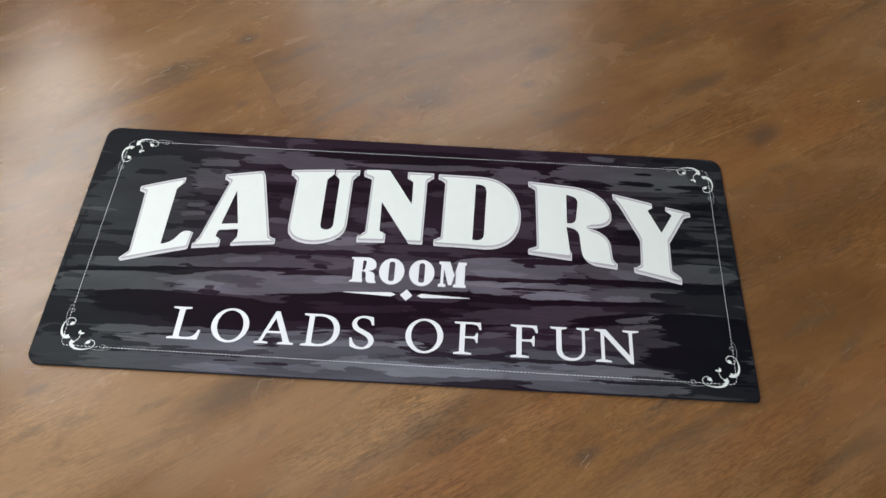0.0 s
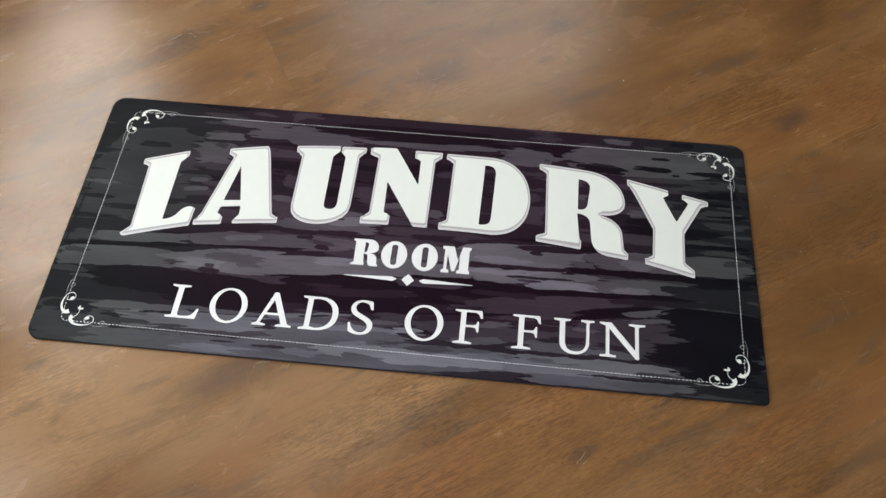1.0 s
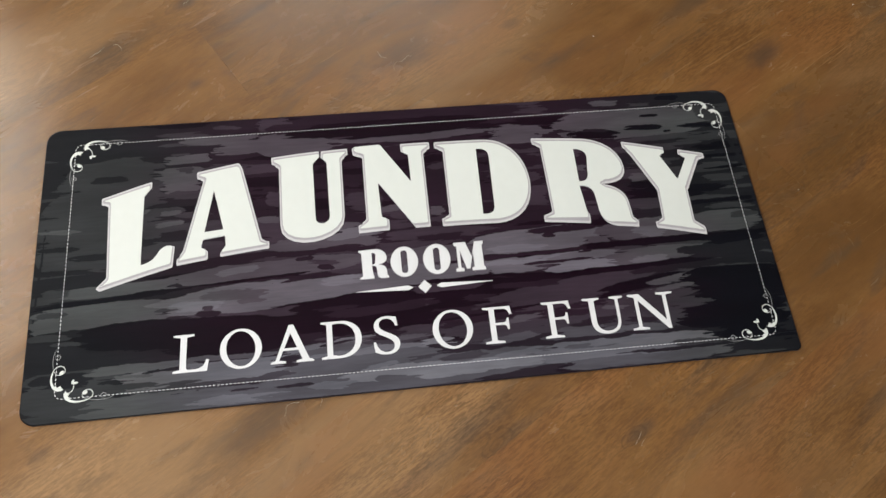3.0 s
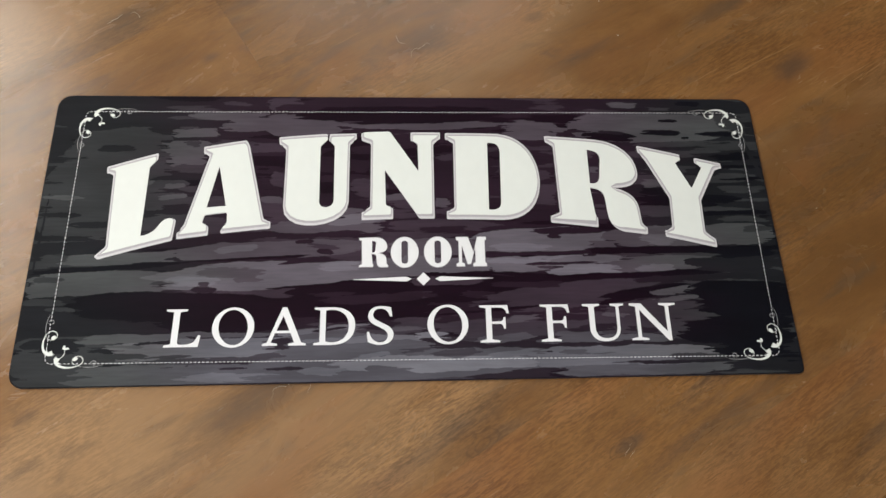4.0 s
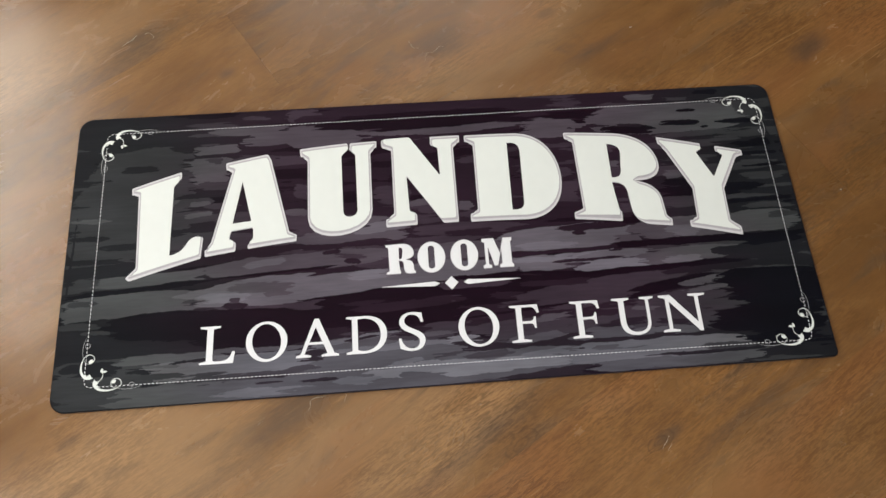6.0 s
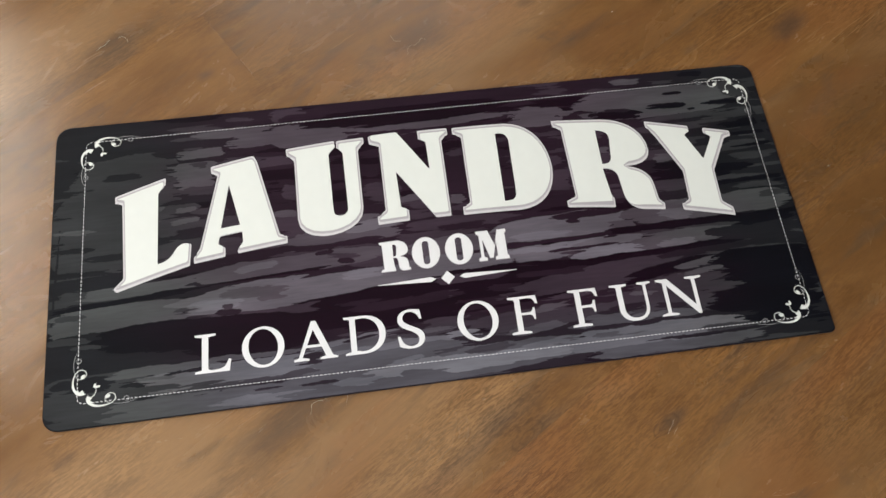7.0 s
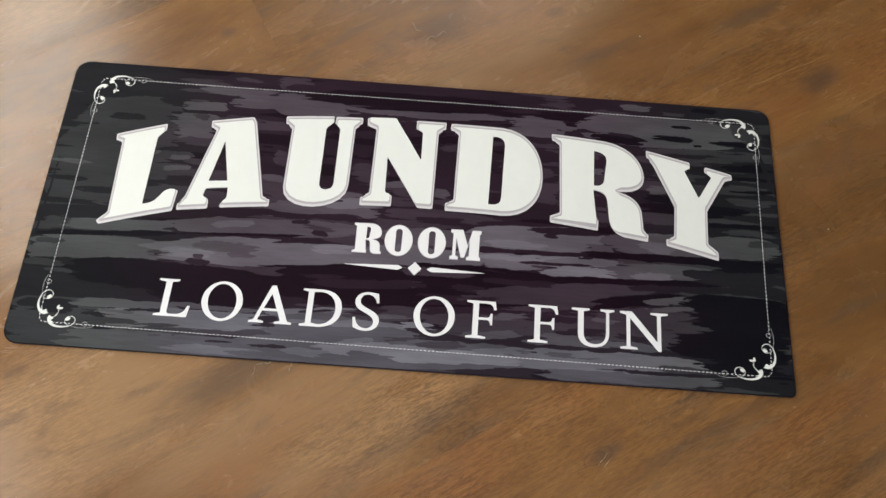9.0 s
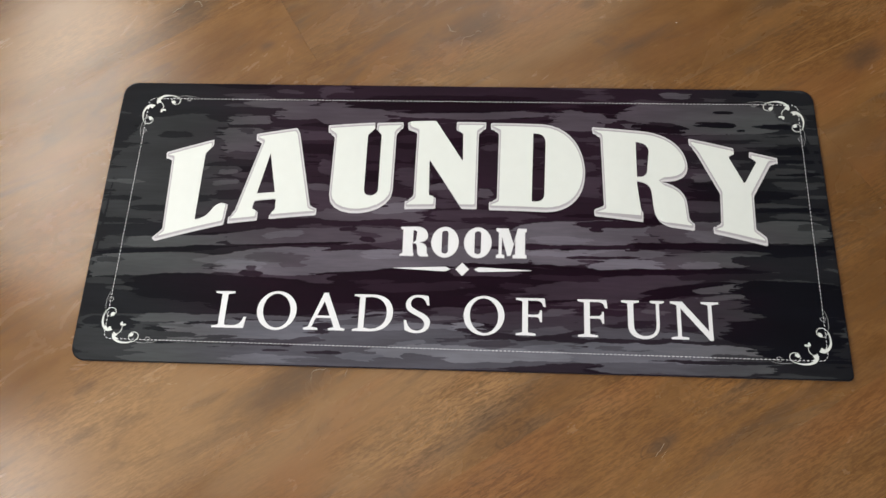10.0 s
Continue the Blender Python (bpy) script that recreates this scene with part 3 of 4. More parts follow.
streak(449, -61, 596, -60, 24.0, 0)
streak(403, -89, 591, -95, 20.0, 0)
streak(294, -51, 444, -42, 11.0, 2)
streak(368, -40, 441, -33, 4.0, 3)
# board under the motto
streak(-632, -117, -487, -115, 30.5, 2)
streak(-610, -99, -523, -102, 10.5, 1)
streak(-529, -92, -369, -89, 7.5, 3)
streak(-379, -84, -230, -86, 5.0, 3)
streak(-500, -113, -211, -101, 15.5, 4)
streak(-455, -99, -373, -96, 2.5, 1)
streak(-497, -102, -419, -104, 2.5, 3)
streak(-530, -115, -426, -117, 4.5, 2)
streak(-429, -124, -356, -121, 6.5, 2)
streak(-485, -125, -442, -126, 2.5, 3)
streak(-229, -99, -89, -87, 18.0, 3)
streak(-219, -111, -1, -103, 15.0, 4)
streak(-230, -88, -55, -66, 4.0, 4)
streak(-177, -83, -107, -73, 2.0, 1)
streak(-107, -77, 123, -56, 4.5, 1)
streak(-143, -73, 200, -43, 2.0, 0)
streak(-54, -72, 88, -69, 8.5, 2)
streak(7, -65, 114, -65, 5.5, 1)
streak(-63, -83, -1, -80, 3.5, 3)
streak(-14, -91, 45, -94, 5.5, 5)
streak(-5, -98, 34, -98, 2.5, 1)
streak(34, -85, 203, -75, 16.5, 2)
streak(78, -102, 176, -93, 7.0, 3)
streak(123, -67, 204, -62, 5.5, 3)
streak(159, -80, 405, -73, 20.0, 2)
streak(198, -93, 282, -93, 4.5, 3)
streak(172, -64, 271, -64, 5.0, 1)
streak(230, -85, 310, -83, 6.5, 1)
streak(285, -60, 329, -65, 4.5, 3)
streak(189, -104, 380, -101, 7.5, 3)
streak(319, -86, 372, -88, 5.0, 1)
streak(197, -114, 348, -111, 5.5, 1)
streak(-166, -114, -31, -110, 8.0, 5)
streak(-173, -120, -157, -119, 5.5, 3)
# along the near edge
streak(-251, -135, 210, -131, 19.5, 3)
streak(-228, -110, 17, -111, 11.0, 3)
streak(209, -148, 507, -146, 10.0, 3)
streak(-624, -157, -481, -151, 16.0, 2)
streak(-532, -152, -207, -147, 17.5, 3)
streak(-378, -153, -224, -151, 6.0, 4)
streak(-526, -137, -372, -132, 4.5, 3)
streak(-316, -138, -273, -137, 1.5, 1)
streak(-251, -141, -186, -139, 2.5, 1)
streak(-275, -153, -138, -154, 4.5, 3)
streak(-224, -156, 122, -150, 8.0, 3)
streak(-139, -135, 39, -130, 8.5, 5)
streak(-190, -145, -121, -145, 5.0, 4)
streak(-39, -139, 179, -136, 10.0, 5)
streak(-42, -117, 13, -114, 3.0, 2)
streak(-105, -122, -53, -119, 2.5, 4)
streak(15, -120, 89, -117, 4.5, 2)
streak(-87, -141, -26, -146, 3.5, 3)
streak(175, -129, 466, -128, 15.5, 4)
streak(210, -122, 298, -122, 3.5, 3)
streak(105, -124, 175, -119, 4.5, 4)
streak(174, -138, 262, -137, 7.5, 4)
streak(254, -121, 352, -117, 3.5, 4)
streak(385, -133, 474, -133, 7.0, 2)
streak(69, -159, 209, -152, 3.5, 1)
streak(208, -156, 462, -153, 6.5, 3)
streak(305, -141, 588, -138, 3.0, 1)
streak(449, -116, 587, -118, 14.5, 0)
streak(463, -147, 582, -149, 7.0, 1)


def print_sheet():
    """The tones as one thin printed sheet, cut in runs of one tone."""
    points, faces, inks = [], [], []
    rows, columns = TONES.shape
    lo_x, hi_x, lo_y, hi_y = MAT_X0 + 0.0012, MAT_X1 - 0.0012, MAT_Y0 + 0.0012, MAT_Y1 - 0.0012
    for j in range(2, rows - 2):
        y0, y1 = MAT_Y0 + j * CELL_Y, MAT_Y0 + (j + 1) * CELL_Y
        cut_l = cut_r = 0.0
        for y, r, left in ((hi_y, MAT_ROUND[0], False), (hi_y, MAT_ROUND[1], True), (lo_y, MAT_ROUND[2], True), (lo_y, MAT_ROUND[3], False)):
            d = r - min(abs(y - y0), abs(y - y1))
            if d > 0:
                cut = r - math.sqrt(max(0.0, r * r - d * d))
                cut_l, cut_r = (max(cut_l, cut), cut_r) if left else (cut_l, max(cut_r, cut))
        line = TONES[j]
        breaks = [0] + [int(k) + 1 for k in np.flatnonzero(np.diff(line))] + [columns]
        for a, b in zip(breaks, breaks[1:]):
            x0, x1 = max(MAT_X0 + a * CELL_X, lo_x + cut_l), min(MAT_X0 + b * CELL_X, hi_x - cut_r)
            if x1 > x0:
                k = len(points)
                points += [(*mat_place(x, y), MAT_TOP + 0.00005) for x, y in ((x0, y0), (x1, y0), (x1, y1), (x0, y1))]
                faces.append((k, k + 1, k + 2, k + 3))
                inks.append(int(line[a]))
    mesh = bpy.data.meshes.new("board_print")
    mesh.from_pydata(points, [], faces)
    for ink in PRINT_TONES:
        mesh.materials.append(ink)
    mesh.polygons.foreach_set("material_index", inks)
    ob = new("board_print", mesh)
    ob.parent = mat
    return tagged(ob, "printed dark wood grain in plum and slate tones")


print_sheet()


def path(text):
    """Closed loops from a drawn outline: M x,y  L x,y  C x,y x,y x,y  Z. Edges between two ! marks carry no rim. Gives [(points, rims)]."""
    loops, pts, rims, rim, words, i = [], [], [], 1.0, text.split(), 0

    def xy(word):
        a, b = word.split(",")
        return (float(a), float(b))

    while i < len(words):
        w = words[i]
        if w == "!":
            rim = 1.0 - rim
        elif w in "ML":
            if w == "M":
                pts, rims = [], []
            else:
                rims.append(rim)
            i += 1
            pts.append(xy(words[i]))
        elif w == "C":
            p0, p1, p2, p3 = pts[-1], xy(words[i + 1]), xy(words[i + 2]), xy(words[i + 3])
            i += 3
            for k in range(1, 11):
                t = k / 10
                f = ((1 - t) ** 3, 3 * t * (1 - t) ** 2, 3 * t * t * (1 - t), t ** 3)
                pts.append(tuple(sum(c * p[d] for c, p in zip(f, (p0, p1, p2, p3))) for d in (0, 1)))
                rims.append(rim)
        elif w == "Z":
            rims.append(rim)
            loops.append((pts, rims))
        i += 1
    return loops


def faded(pts, rims):
    """Rims that die away along a curve instead of ending at once."""
    out = list(rims)
    for i in range(1, len(out)):
        if out[i] == 0 and out[i - 1] > 0.2 and math.dist(pts[i], pts[(i + 1) % len(pts)]) < 8:
            out[i] = out[i - 1] - 0.2
    return pts, out


def notched(pts, rims):
    """The outline with a small step where each serif's slab meets its stem."""
    out, marks, n = [], [], len(pts)
    for i in range(n):
        (x0, y0), (x1, y1) = pts[i], pts[(i + 1) % n]
        out.append((x0, y0))
        marks.append(rims[i])
        dx, dy = x1 - x0, y1 - y0
        before, after = math.dist(pts[i - 1], pts[i]), math.dist(pts[(i + 1) % n], pts[(i + 2) % n])
        if not (4 <= abs(dx) <= 15 and 4 <= abs(dy) <= 14 and min(before, after) < 20 and max(before, after) > 22):
            continue
        steps = ((0.40, 0.06), (0.56, 0.50)) if before < after else ((0.44, 0.50), (0.60, 0.94))
        for a, b in steps:
            out.append((x0 + dx * a, y0 + dy * b))
            marks.append(rims[i])
    return out, marks


def area(pts):
    return sum(a[0] * b[1] - b[0] * a[1] for a, b in zip(pts, pts[1:] + pts[:1])) / 2


def inset(pts, rims, d):
    """The outline moved inwards by d along the edges that carry a rim."""
    n, out, sign = len(pts), [], 1 if area(pts) > 0 else -1
    lines = []
    for i in range(n):
        (x0, y0), (x1, y1) = pts[i], pts[(i + 1) % n]
        size = math.hypot(x1 - x0, y1 - y0) or 1e-9
        nx, ny = -(y1 - y0) / size * sign, (x1 - x0) / size * sign
        lines.append((nx, ny, nx * x0 + ny * y0 + d * rims[i] * (0.55 + 0.55 * abs(ny))))
    for i in range(n):
        a, b = lines[i - 1], lines[i]
        det = a[0] * b[1] - a[1] * b[0]
        if abs(det) < 0.25:
            nx, ny = a[0] + b[0], a[1] + b[1]
            s = math.hypot(nx, ny) or 1e-9
            m = max(rims[i - 1], rims[i]) * d * (0.55 + 0.55 * abs(ny) / s)
            out.append((pts[i][0] + nx / s * m, pts[i][1] + ny / s * m))
        else:
            out.append(((a[2] * b[1] - b[2] * a[1]) / det, (a[0] * b[2] - b[0] * a[2]) / det))
    return out


def soften(pts, rims, r):
    """The outline with its sharp corners slightly rounded, as ink and type are."""
    out, marks, n = [], [], len(pts)
    for i in range(n):
        p, a, b = Vector(pts[i]), Vector(pts[i - 1]), Vector(pts[(i + 1) % n])
        la, lb = (a - p).length, (b - p).length
        if la < 1e-6 or lb < 1e-6 or (a - p).normalized().dot((b - p).normalized()) < -0.8:
            out.append(tuple(p))
            marks.append(rims[i])
            continue
        da, db = min(r, la * 0.4), min(r, lb * 0.4)
        s, e = p + (a - p) / la * da, p + (b - p) / lb * db
        for k in range(4):
            t = k / 3
            out.append(tuple(s * (1 - t) ** 2 + p * 2 * t * (1 - t) + e * t * t))
            marks.append(rims[i - 1] if k < 2 else rims[i])
    return out, marks


def filled(loops, place, z):
    """A flat inked shape: the first loop filled, the others left open."""
    bm = bmesh.new()
    edges = []
    for pts in loops:
        fine = []
        for (x0, y0), (x1, y1) in zip(pts, pts[1:] + pts[:1]):
            steps = max(1, int(math.hypot(x1 - x0, y1 - y0) / 14))
            fine += [(x0 + (x1 - x0) * k / steps, y0 + (y1 - y0) * k / steps) for k in range(steps)]
        vs = [bm.verts.new((*place(x, y), z)) for x, y in fine]
        edges += [bm.edges.new((vs[i], vs[(i + 1) % len(vs)])) for i in range(len(vs))]
    bmesh.ops.triangle_fill(bm, use_beauty=True, use_dissolve=False, edges=edges)
    for f in bm.faces:
        if f.normal.z < 0:
            f.normal_flip()
    return bm


def ellipse(cx, cy, rx, ry, lean=0.0, steps=36):
    out = []
    for k in range(steps):
        t = 2 * math.pi * k / steps
        x, y = rx * math.cos(t), ry * math.sin(t)
        out.append((cx + x * math.cos(lean) - y * math.sin(lean), cy + x * math.sin(lean) + y * math.cos(lean)))
    return out


# heavy slab-serif capitals, in millimetres from the letter's left foot
HEAVY = {
    "L": "M 2,161 L 84,169 L 84,155 ! L 72,144 L 71,18 C 88,18 92,24 97,30 C 101,38 106,40 112,41 L 125,38 ! L 122,1 L 8,-7 L 2,0 L 18,13 L 14,143 L 3,148 Z",
    "A": "M 30,167 L 101,169 L 107,157 L 138,17 L 150,11 L 150,-2 L 70,0 ! L 70,7 L 79,16 L 78,36 L 42,37 L 38,23 L 50,16 ! L 50,0 L 0,2 L 0,14 L 10,26 L 41,147 L 31,153 Z"
         " M 59,125 L 44,51 L 75,49 Z",
    "U": "M 0,168 L 82,167 ! L 83,154 L 71,143 L 72,38 C 72,22 96,22 96,38 L 95,142 L 85,152 ! L 86,166 L 132,165 L 132,152 L 121,142 L 121,35 C 121,-16 12,-18 13,35 L 13,143 L 1,153 Z",
    "N": "M 0,165 ! L 49,165 L 98,87 L 97,141 L 85,147 ! L 85,164 L 136,164 L 136,150 L 124,141 L 124,0 L 99,0 ! L 41,91 L 43,24 L 55,20 ! L 55,0 L 3,0 L 3,15 L 17,24 L 17,143 L 1,150 Z",
    "D": "M 0,163 L 90,165 C 140,163 160,120 160,80 C 160,40 140,5 95,1 L 0,-1 L 0,14 L 13,20 L 14,143 L 0,150 Z M 73,146 C 90,148 94,140 94,128 L 92,36 C 92,22 85,18 71,19 Z",
    "R": "M 0,167 L 89,170 C 135,170 157,145 157,115 C 157,95 140,82 111,80 C 140,78 152,65 153,45 L 155,20 L 163,14 L 162,1 L 125,0 ! C 105,2 99,15 98,30 L 96,55 C 95,70 88,74 72,74"
         " L 77,25 L 81,20 ! L 80,2 L 1,2 L 1,14 L 17,22 L 14,148 L 1,154 Z M 73,148 C 90,148 95,142 94,130 L 91,105 C 91,88 85,83 73,83 Z",
    "Y": "M 0,169 L 74,165 ! L 74,153 L 64,146 L 87,101 L 110,147 L 98,153 ! L 99,164 L 144,163 L 144,152 L 132,147 L 100,82 L 99,24 L 115,14 L 115,-1 L 31,2 L 31,14 L 44,22 L 46,75 L 12,142 L 1,155 Z",
    "M": "M 0,53 L 20,53 L 28.5,27 L 35,53 L 50,53 L 50,47 L 47.5,45 L 47.5,8 L 50,6 L 50,0 L 27,0 L 27,6 L 31,8 L 31,31 L 24,4 L 18,4 L 9.5,37 L 9.5,8 L 14,6 L 14,0 L 0,0 L 0,6 L 4,8 L 4,45 L 0,47 Z",
}
# light roman capitals, 61 mm high
ROMAN = {
    "L": "M 0,61 L 32,61 L 32,58 L 21,56 L 20,9 C 20,4 23,4 28,4 C 44,4 47,8 51,19 L 55,18 L 52,0 L 0,0 L 0,3 L 10,5 L 11,56 L 0,58 Z",
    "A": "M 29,62 L 36,62 L 60,5 L 67,3 L 67,0 L 40,0 L 40,3 L 49,5 L 43,20 L 19,20 L 13,5 L 23,3 L 23,0 L 0,0 L 0,3 L 7,5 Z M 31,48 L 21,24 L 41,24 Z",
    "D": "M 0,61 L 30,61 C 52,61 64,48 64,31 C 64,12 50,0 28,0 L 0,0 L 0,3 L 9,5 L 9,56 L 0,58 Z M 18,56 L 27,57 C 43,57 54,47 54,30 C 54,14 43,4 27,4 L 18,6 Z",
    "S": "M 38,60 L 40,45 L 36,45 C 34,54 28,58 21,58 C 14,58 10,53 10,48 C 10,41 17,38 25,34 C 36,29 42,24 42,16 C 42,5 33,-1 21,-1 C 13,-1 8,1 2,4 L 0,20 L 4,20"
         " C 6,9 13,3 21,3 C 29,3 33,8 33,14 C 33,20 27,24 19,28 C 8,33 2,37 2,46 C 2,56 11,62 22,62 C 29,62 33,61 38,60 Z",
    "F": "M 0,61 L 45,61 L 47,47 L 43,47 C 41,55 38,57 31,57 L 19,57 L 19,34 L 30,34 C 36,34 37,36 38,41 L 41,41 L 41,22 L 38,22 C 37,28 36,30 30,30 L 19,30 L 19,5 L 31,3 L 31,0 L 0,0 L 0,3 L 10,5 L 10,56 L 0,58 Z",
    "U": "M 0,61 L 28,61 L 28,58 L 19,56 L 19,22 C 19,10 26,4 36,4 C 48,4 54,10 54,24 L 54,56 L 45,58 L 45,61 L 67,61 L 67,58 L 59,56 L 59,22 C 59,6 48,-1 35,-1 C 19,-1 10,7 10,22 L 10,56 L 0,58 Z",
    "N": "M 0,61 L 19,61 L 58,14 L 58,56 L 48,58 L 48,61 L 75,61 L 75,58 L 64,56 L 64,-1 L 59,-1 L 16,50 L 16,5 L 27,3 L 27,0 L 0,0 L 0,3 L 10,5 L 10,55 L 0,58 Z",
}
PRINT_TURN = 0.0045  # the print sits very slightly turned on the mat


def arched(left):
    """The headline's arch: letters stay upright and follow a bow."""
    def place(x, y):
        px = left + x / 1000
        return px, 0.1085 + y / 1000 - px * px / 4.4 + px * 0.002
    return place


def straight(left, base, sx=1.0, sy=1.0):
    def place(x, y):
        px = left + x * sx / 1000
        return px, base + y * sy / 1000 + px * PRINT_TURN
    return place


def heavy_letter(char, place, rims=(0.0, 3.3, 6.4)):
    """A heavy capital: lilac rim, grey line and white face, printed one over the other."""
    loops = path(HEAVY[char])
    outer, marks = faded(*loops[0])
    holes = [pts for pts, _ in loops[1:]]
    face = None
    for k, (d, ink) in enumerate(zip(rims[::-1], (INK, INK_GREY, INK_LILAC))):
        level = MAT_TOP + LAYER * (3 - k)
        edge, soft = ([(x, y + d * 0.22) for x, y in inset(outer, marks, d)], marks) if d else notched(outer, marks)
        bm = filled([soften(edge, soft, 3.2 if d else 2.4)[0]] + holes, place, level)
        if face is None:
            face = part("letter", bm, ink, mat, "white slab-serif letter %s with a grey rim" % char)
        else:
            part("rim", bm, ink, face, "grey printed letter rim")


for char, left in zip("LAUNDRY", (-0.5285, -0.400, -0.244, -0.104, 0.0405, 0.2135, 0.3745)):
    heavy_letter(char, arched(left))


def small_heavy(char, left, width):
    if char == "O":
        outer, holes = ellipse(width / 2, 26.5, width / 2, 27.5), [rounded(width / 2 - 5.3, width / 2 + 5.3, 6.5, 46.5, 4.6, 6)]
        sx = sy = 1.0
    else:
        loops = path(HEAVY[char])
        outer, holes = loops[0][0], [p for p, _ in loops[1:]]
        tall = 53 if char == "M" else 168
        wide = 50 if char == "M" else 163
        sx, sy = width / wide, 53 / tall
    place = straight(left, 0.0225, sx, sy)
    marks = [1.0] * len(outer)
    face = part("letter", filled([inset(outer, marks, 0.9 / sx)] + holes, place, MAT_TOP + 2 * LAYER), INK_THIN, mat, "small white heavy letter %s" % char)
    part("rim", filled([outer] + holes, place, MAT_TOP + LAYER), INK_GREY, face, "grey printed letter rim")


for char, left, width in (("R", -0.1045, 48), ("O", -0.053, 46), ("O", 0.001, 46), ("M", 0.054, 50)):
    small_heavy(char, left, width)


def roman_letter(char, left):
    place = straight(left, -0.1045)
    if char == "O":
        loops = [ellipse(32, 30.5, 32.5, 32.5), ellipse(32, 30.5, 22.5, 28.5, 0.12)]
    else:
        loops = [p for p, _ in path(ROMAN[char])]
    part("letter", filled(loops, place, MAT_TOP + LAYER), INK_THIN, mat, "white printed roman letter %s" % char)


for char, left in (("L", -0.401), ("O", -0.329), ("A", -0.251), ("D", -0.172), ("S", -0.090), ("O", 0.0055), ("F", 0.088), ("F", 0.185), ("U", 0.253), ("N", 0.329)):
    roman_letter(char, left)

# divider: a lozenge between two tapering bars
DIV_Y = 0.0025
part("lozenge", filled([[(0, 11.5), (-11, 0), (0, -11.5), (11, 0)]], straight(0.0, DIV_Y), MAT_TOP + LAYER), INK_THIN, mat, "pale printed lozenge")
for s in (-1, 1):
    part("divider_bar", filled([[(s * 19, 0), (s * 27, 4.2), (s * 112, 0.4), (s * 112, -0.4), (s * 27, -4.2)]], straight(0.0, DIV_Y), MAT_TOP + LAYER), INK_THIN, mat, "white tapering printed bar")

# dashed border
DASH = (-0.576, 0.562, -0.1300, 0.3130)


def dashes(period=0.0063, length=0.0036, width=0.00105):
    pts = [Vector(p) for p in rounded(*DASH, 0.010, 8)]
    pts.append(pts[0])
    reach = [0.0]
    for a, b in zip(pts, pts[1:]):
        reach.append(reach[-1] + (b - a).length)

    def along(d):
        i = max(k for k in range(len(pts) - 1) if reach[k] <= d)
        return pts[i].lerp(pts[i + 1], (d - reach[i]) / max(1e-9, reach[i + 1] - reach[i]))

    bm, count = bmesh.new(), int(reach[-1] / period)
    for k in range(count):
        p, q = along(k * period), along(min(k * period + length, reach[-1] - 1e-6))
        way = (q - p).normalized()
        side = Vector((-way.y, way.x)) * width / 2
        bm.faces.new([bm.verts.new((v.x, v.y, MAT_TOP + LAYER)) for v in (p - side, q - side, q + side, p + side)])
    return bm


tagged(part("dashed_border", dashes(), INK_THIN, mat, "fine white dashed border line"), kind="stuff")


# corner scrolls
def ribbon(bm, pts, widths, z):
    rows = []
    for i, p in enumerate(pts):
        a, b = Vector(pts[max(0, i - 1)]), Vector(pts[min(len(pts) - 1, i + 1)])
        way = (b - a).normalized()
        side = Vector((-way.y, way.x)) * widths[i] / 2
        rows.append([bm.verts.new((*(Vector(p) + side), z)), bm.verts.new((*(Vector(p) - side), z))])
    for a, b in zip(rows, rows[1:]):
        bm.faces.new((a[0], a[1], b[1], b[0]))


def bow(p0, p1, p2, p3, steps=16):
    out = []
    for k in range(steps + 1):
        t = k / steps
        f = ((1 - t) ** 3, 3 * t * (1 - t) ** 2, 3 * t * t * (1 - t), t ** 3)
        out.append(tuple(sum(c * p[d] for c, p in zip(f, (p0, p1, p2, p3))) for d in (0, 1)))
    return out


def ring_arc(cx, cy, r, a0, a1, steps=18):
    return [(cx + r * math.cos(radians(a0 + (a1 - a0) * k / steps)), cy + r * math.sin(radians(a0 + (a1 - a0) * k / steps))) for k in range(steps + 1)]


def swell(n, lo, hi, peak=0.3):
    return [lo + (hi - lo) * max(0.0, 1 - abs(k / (n - 1) - peak) / (peak if k / (n - 1) < peak else 1 - peak)) ** 0.8 for k in range(n)]


SCROLL = 0.85


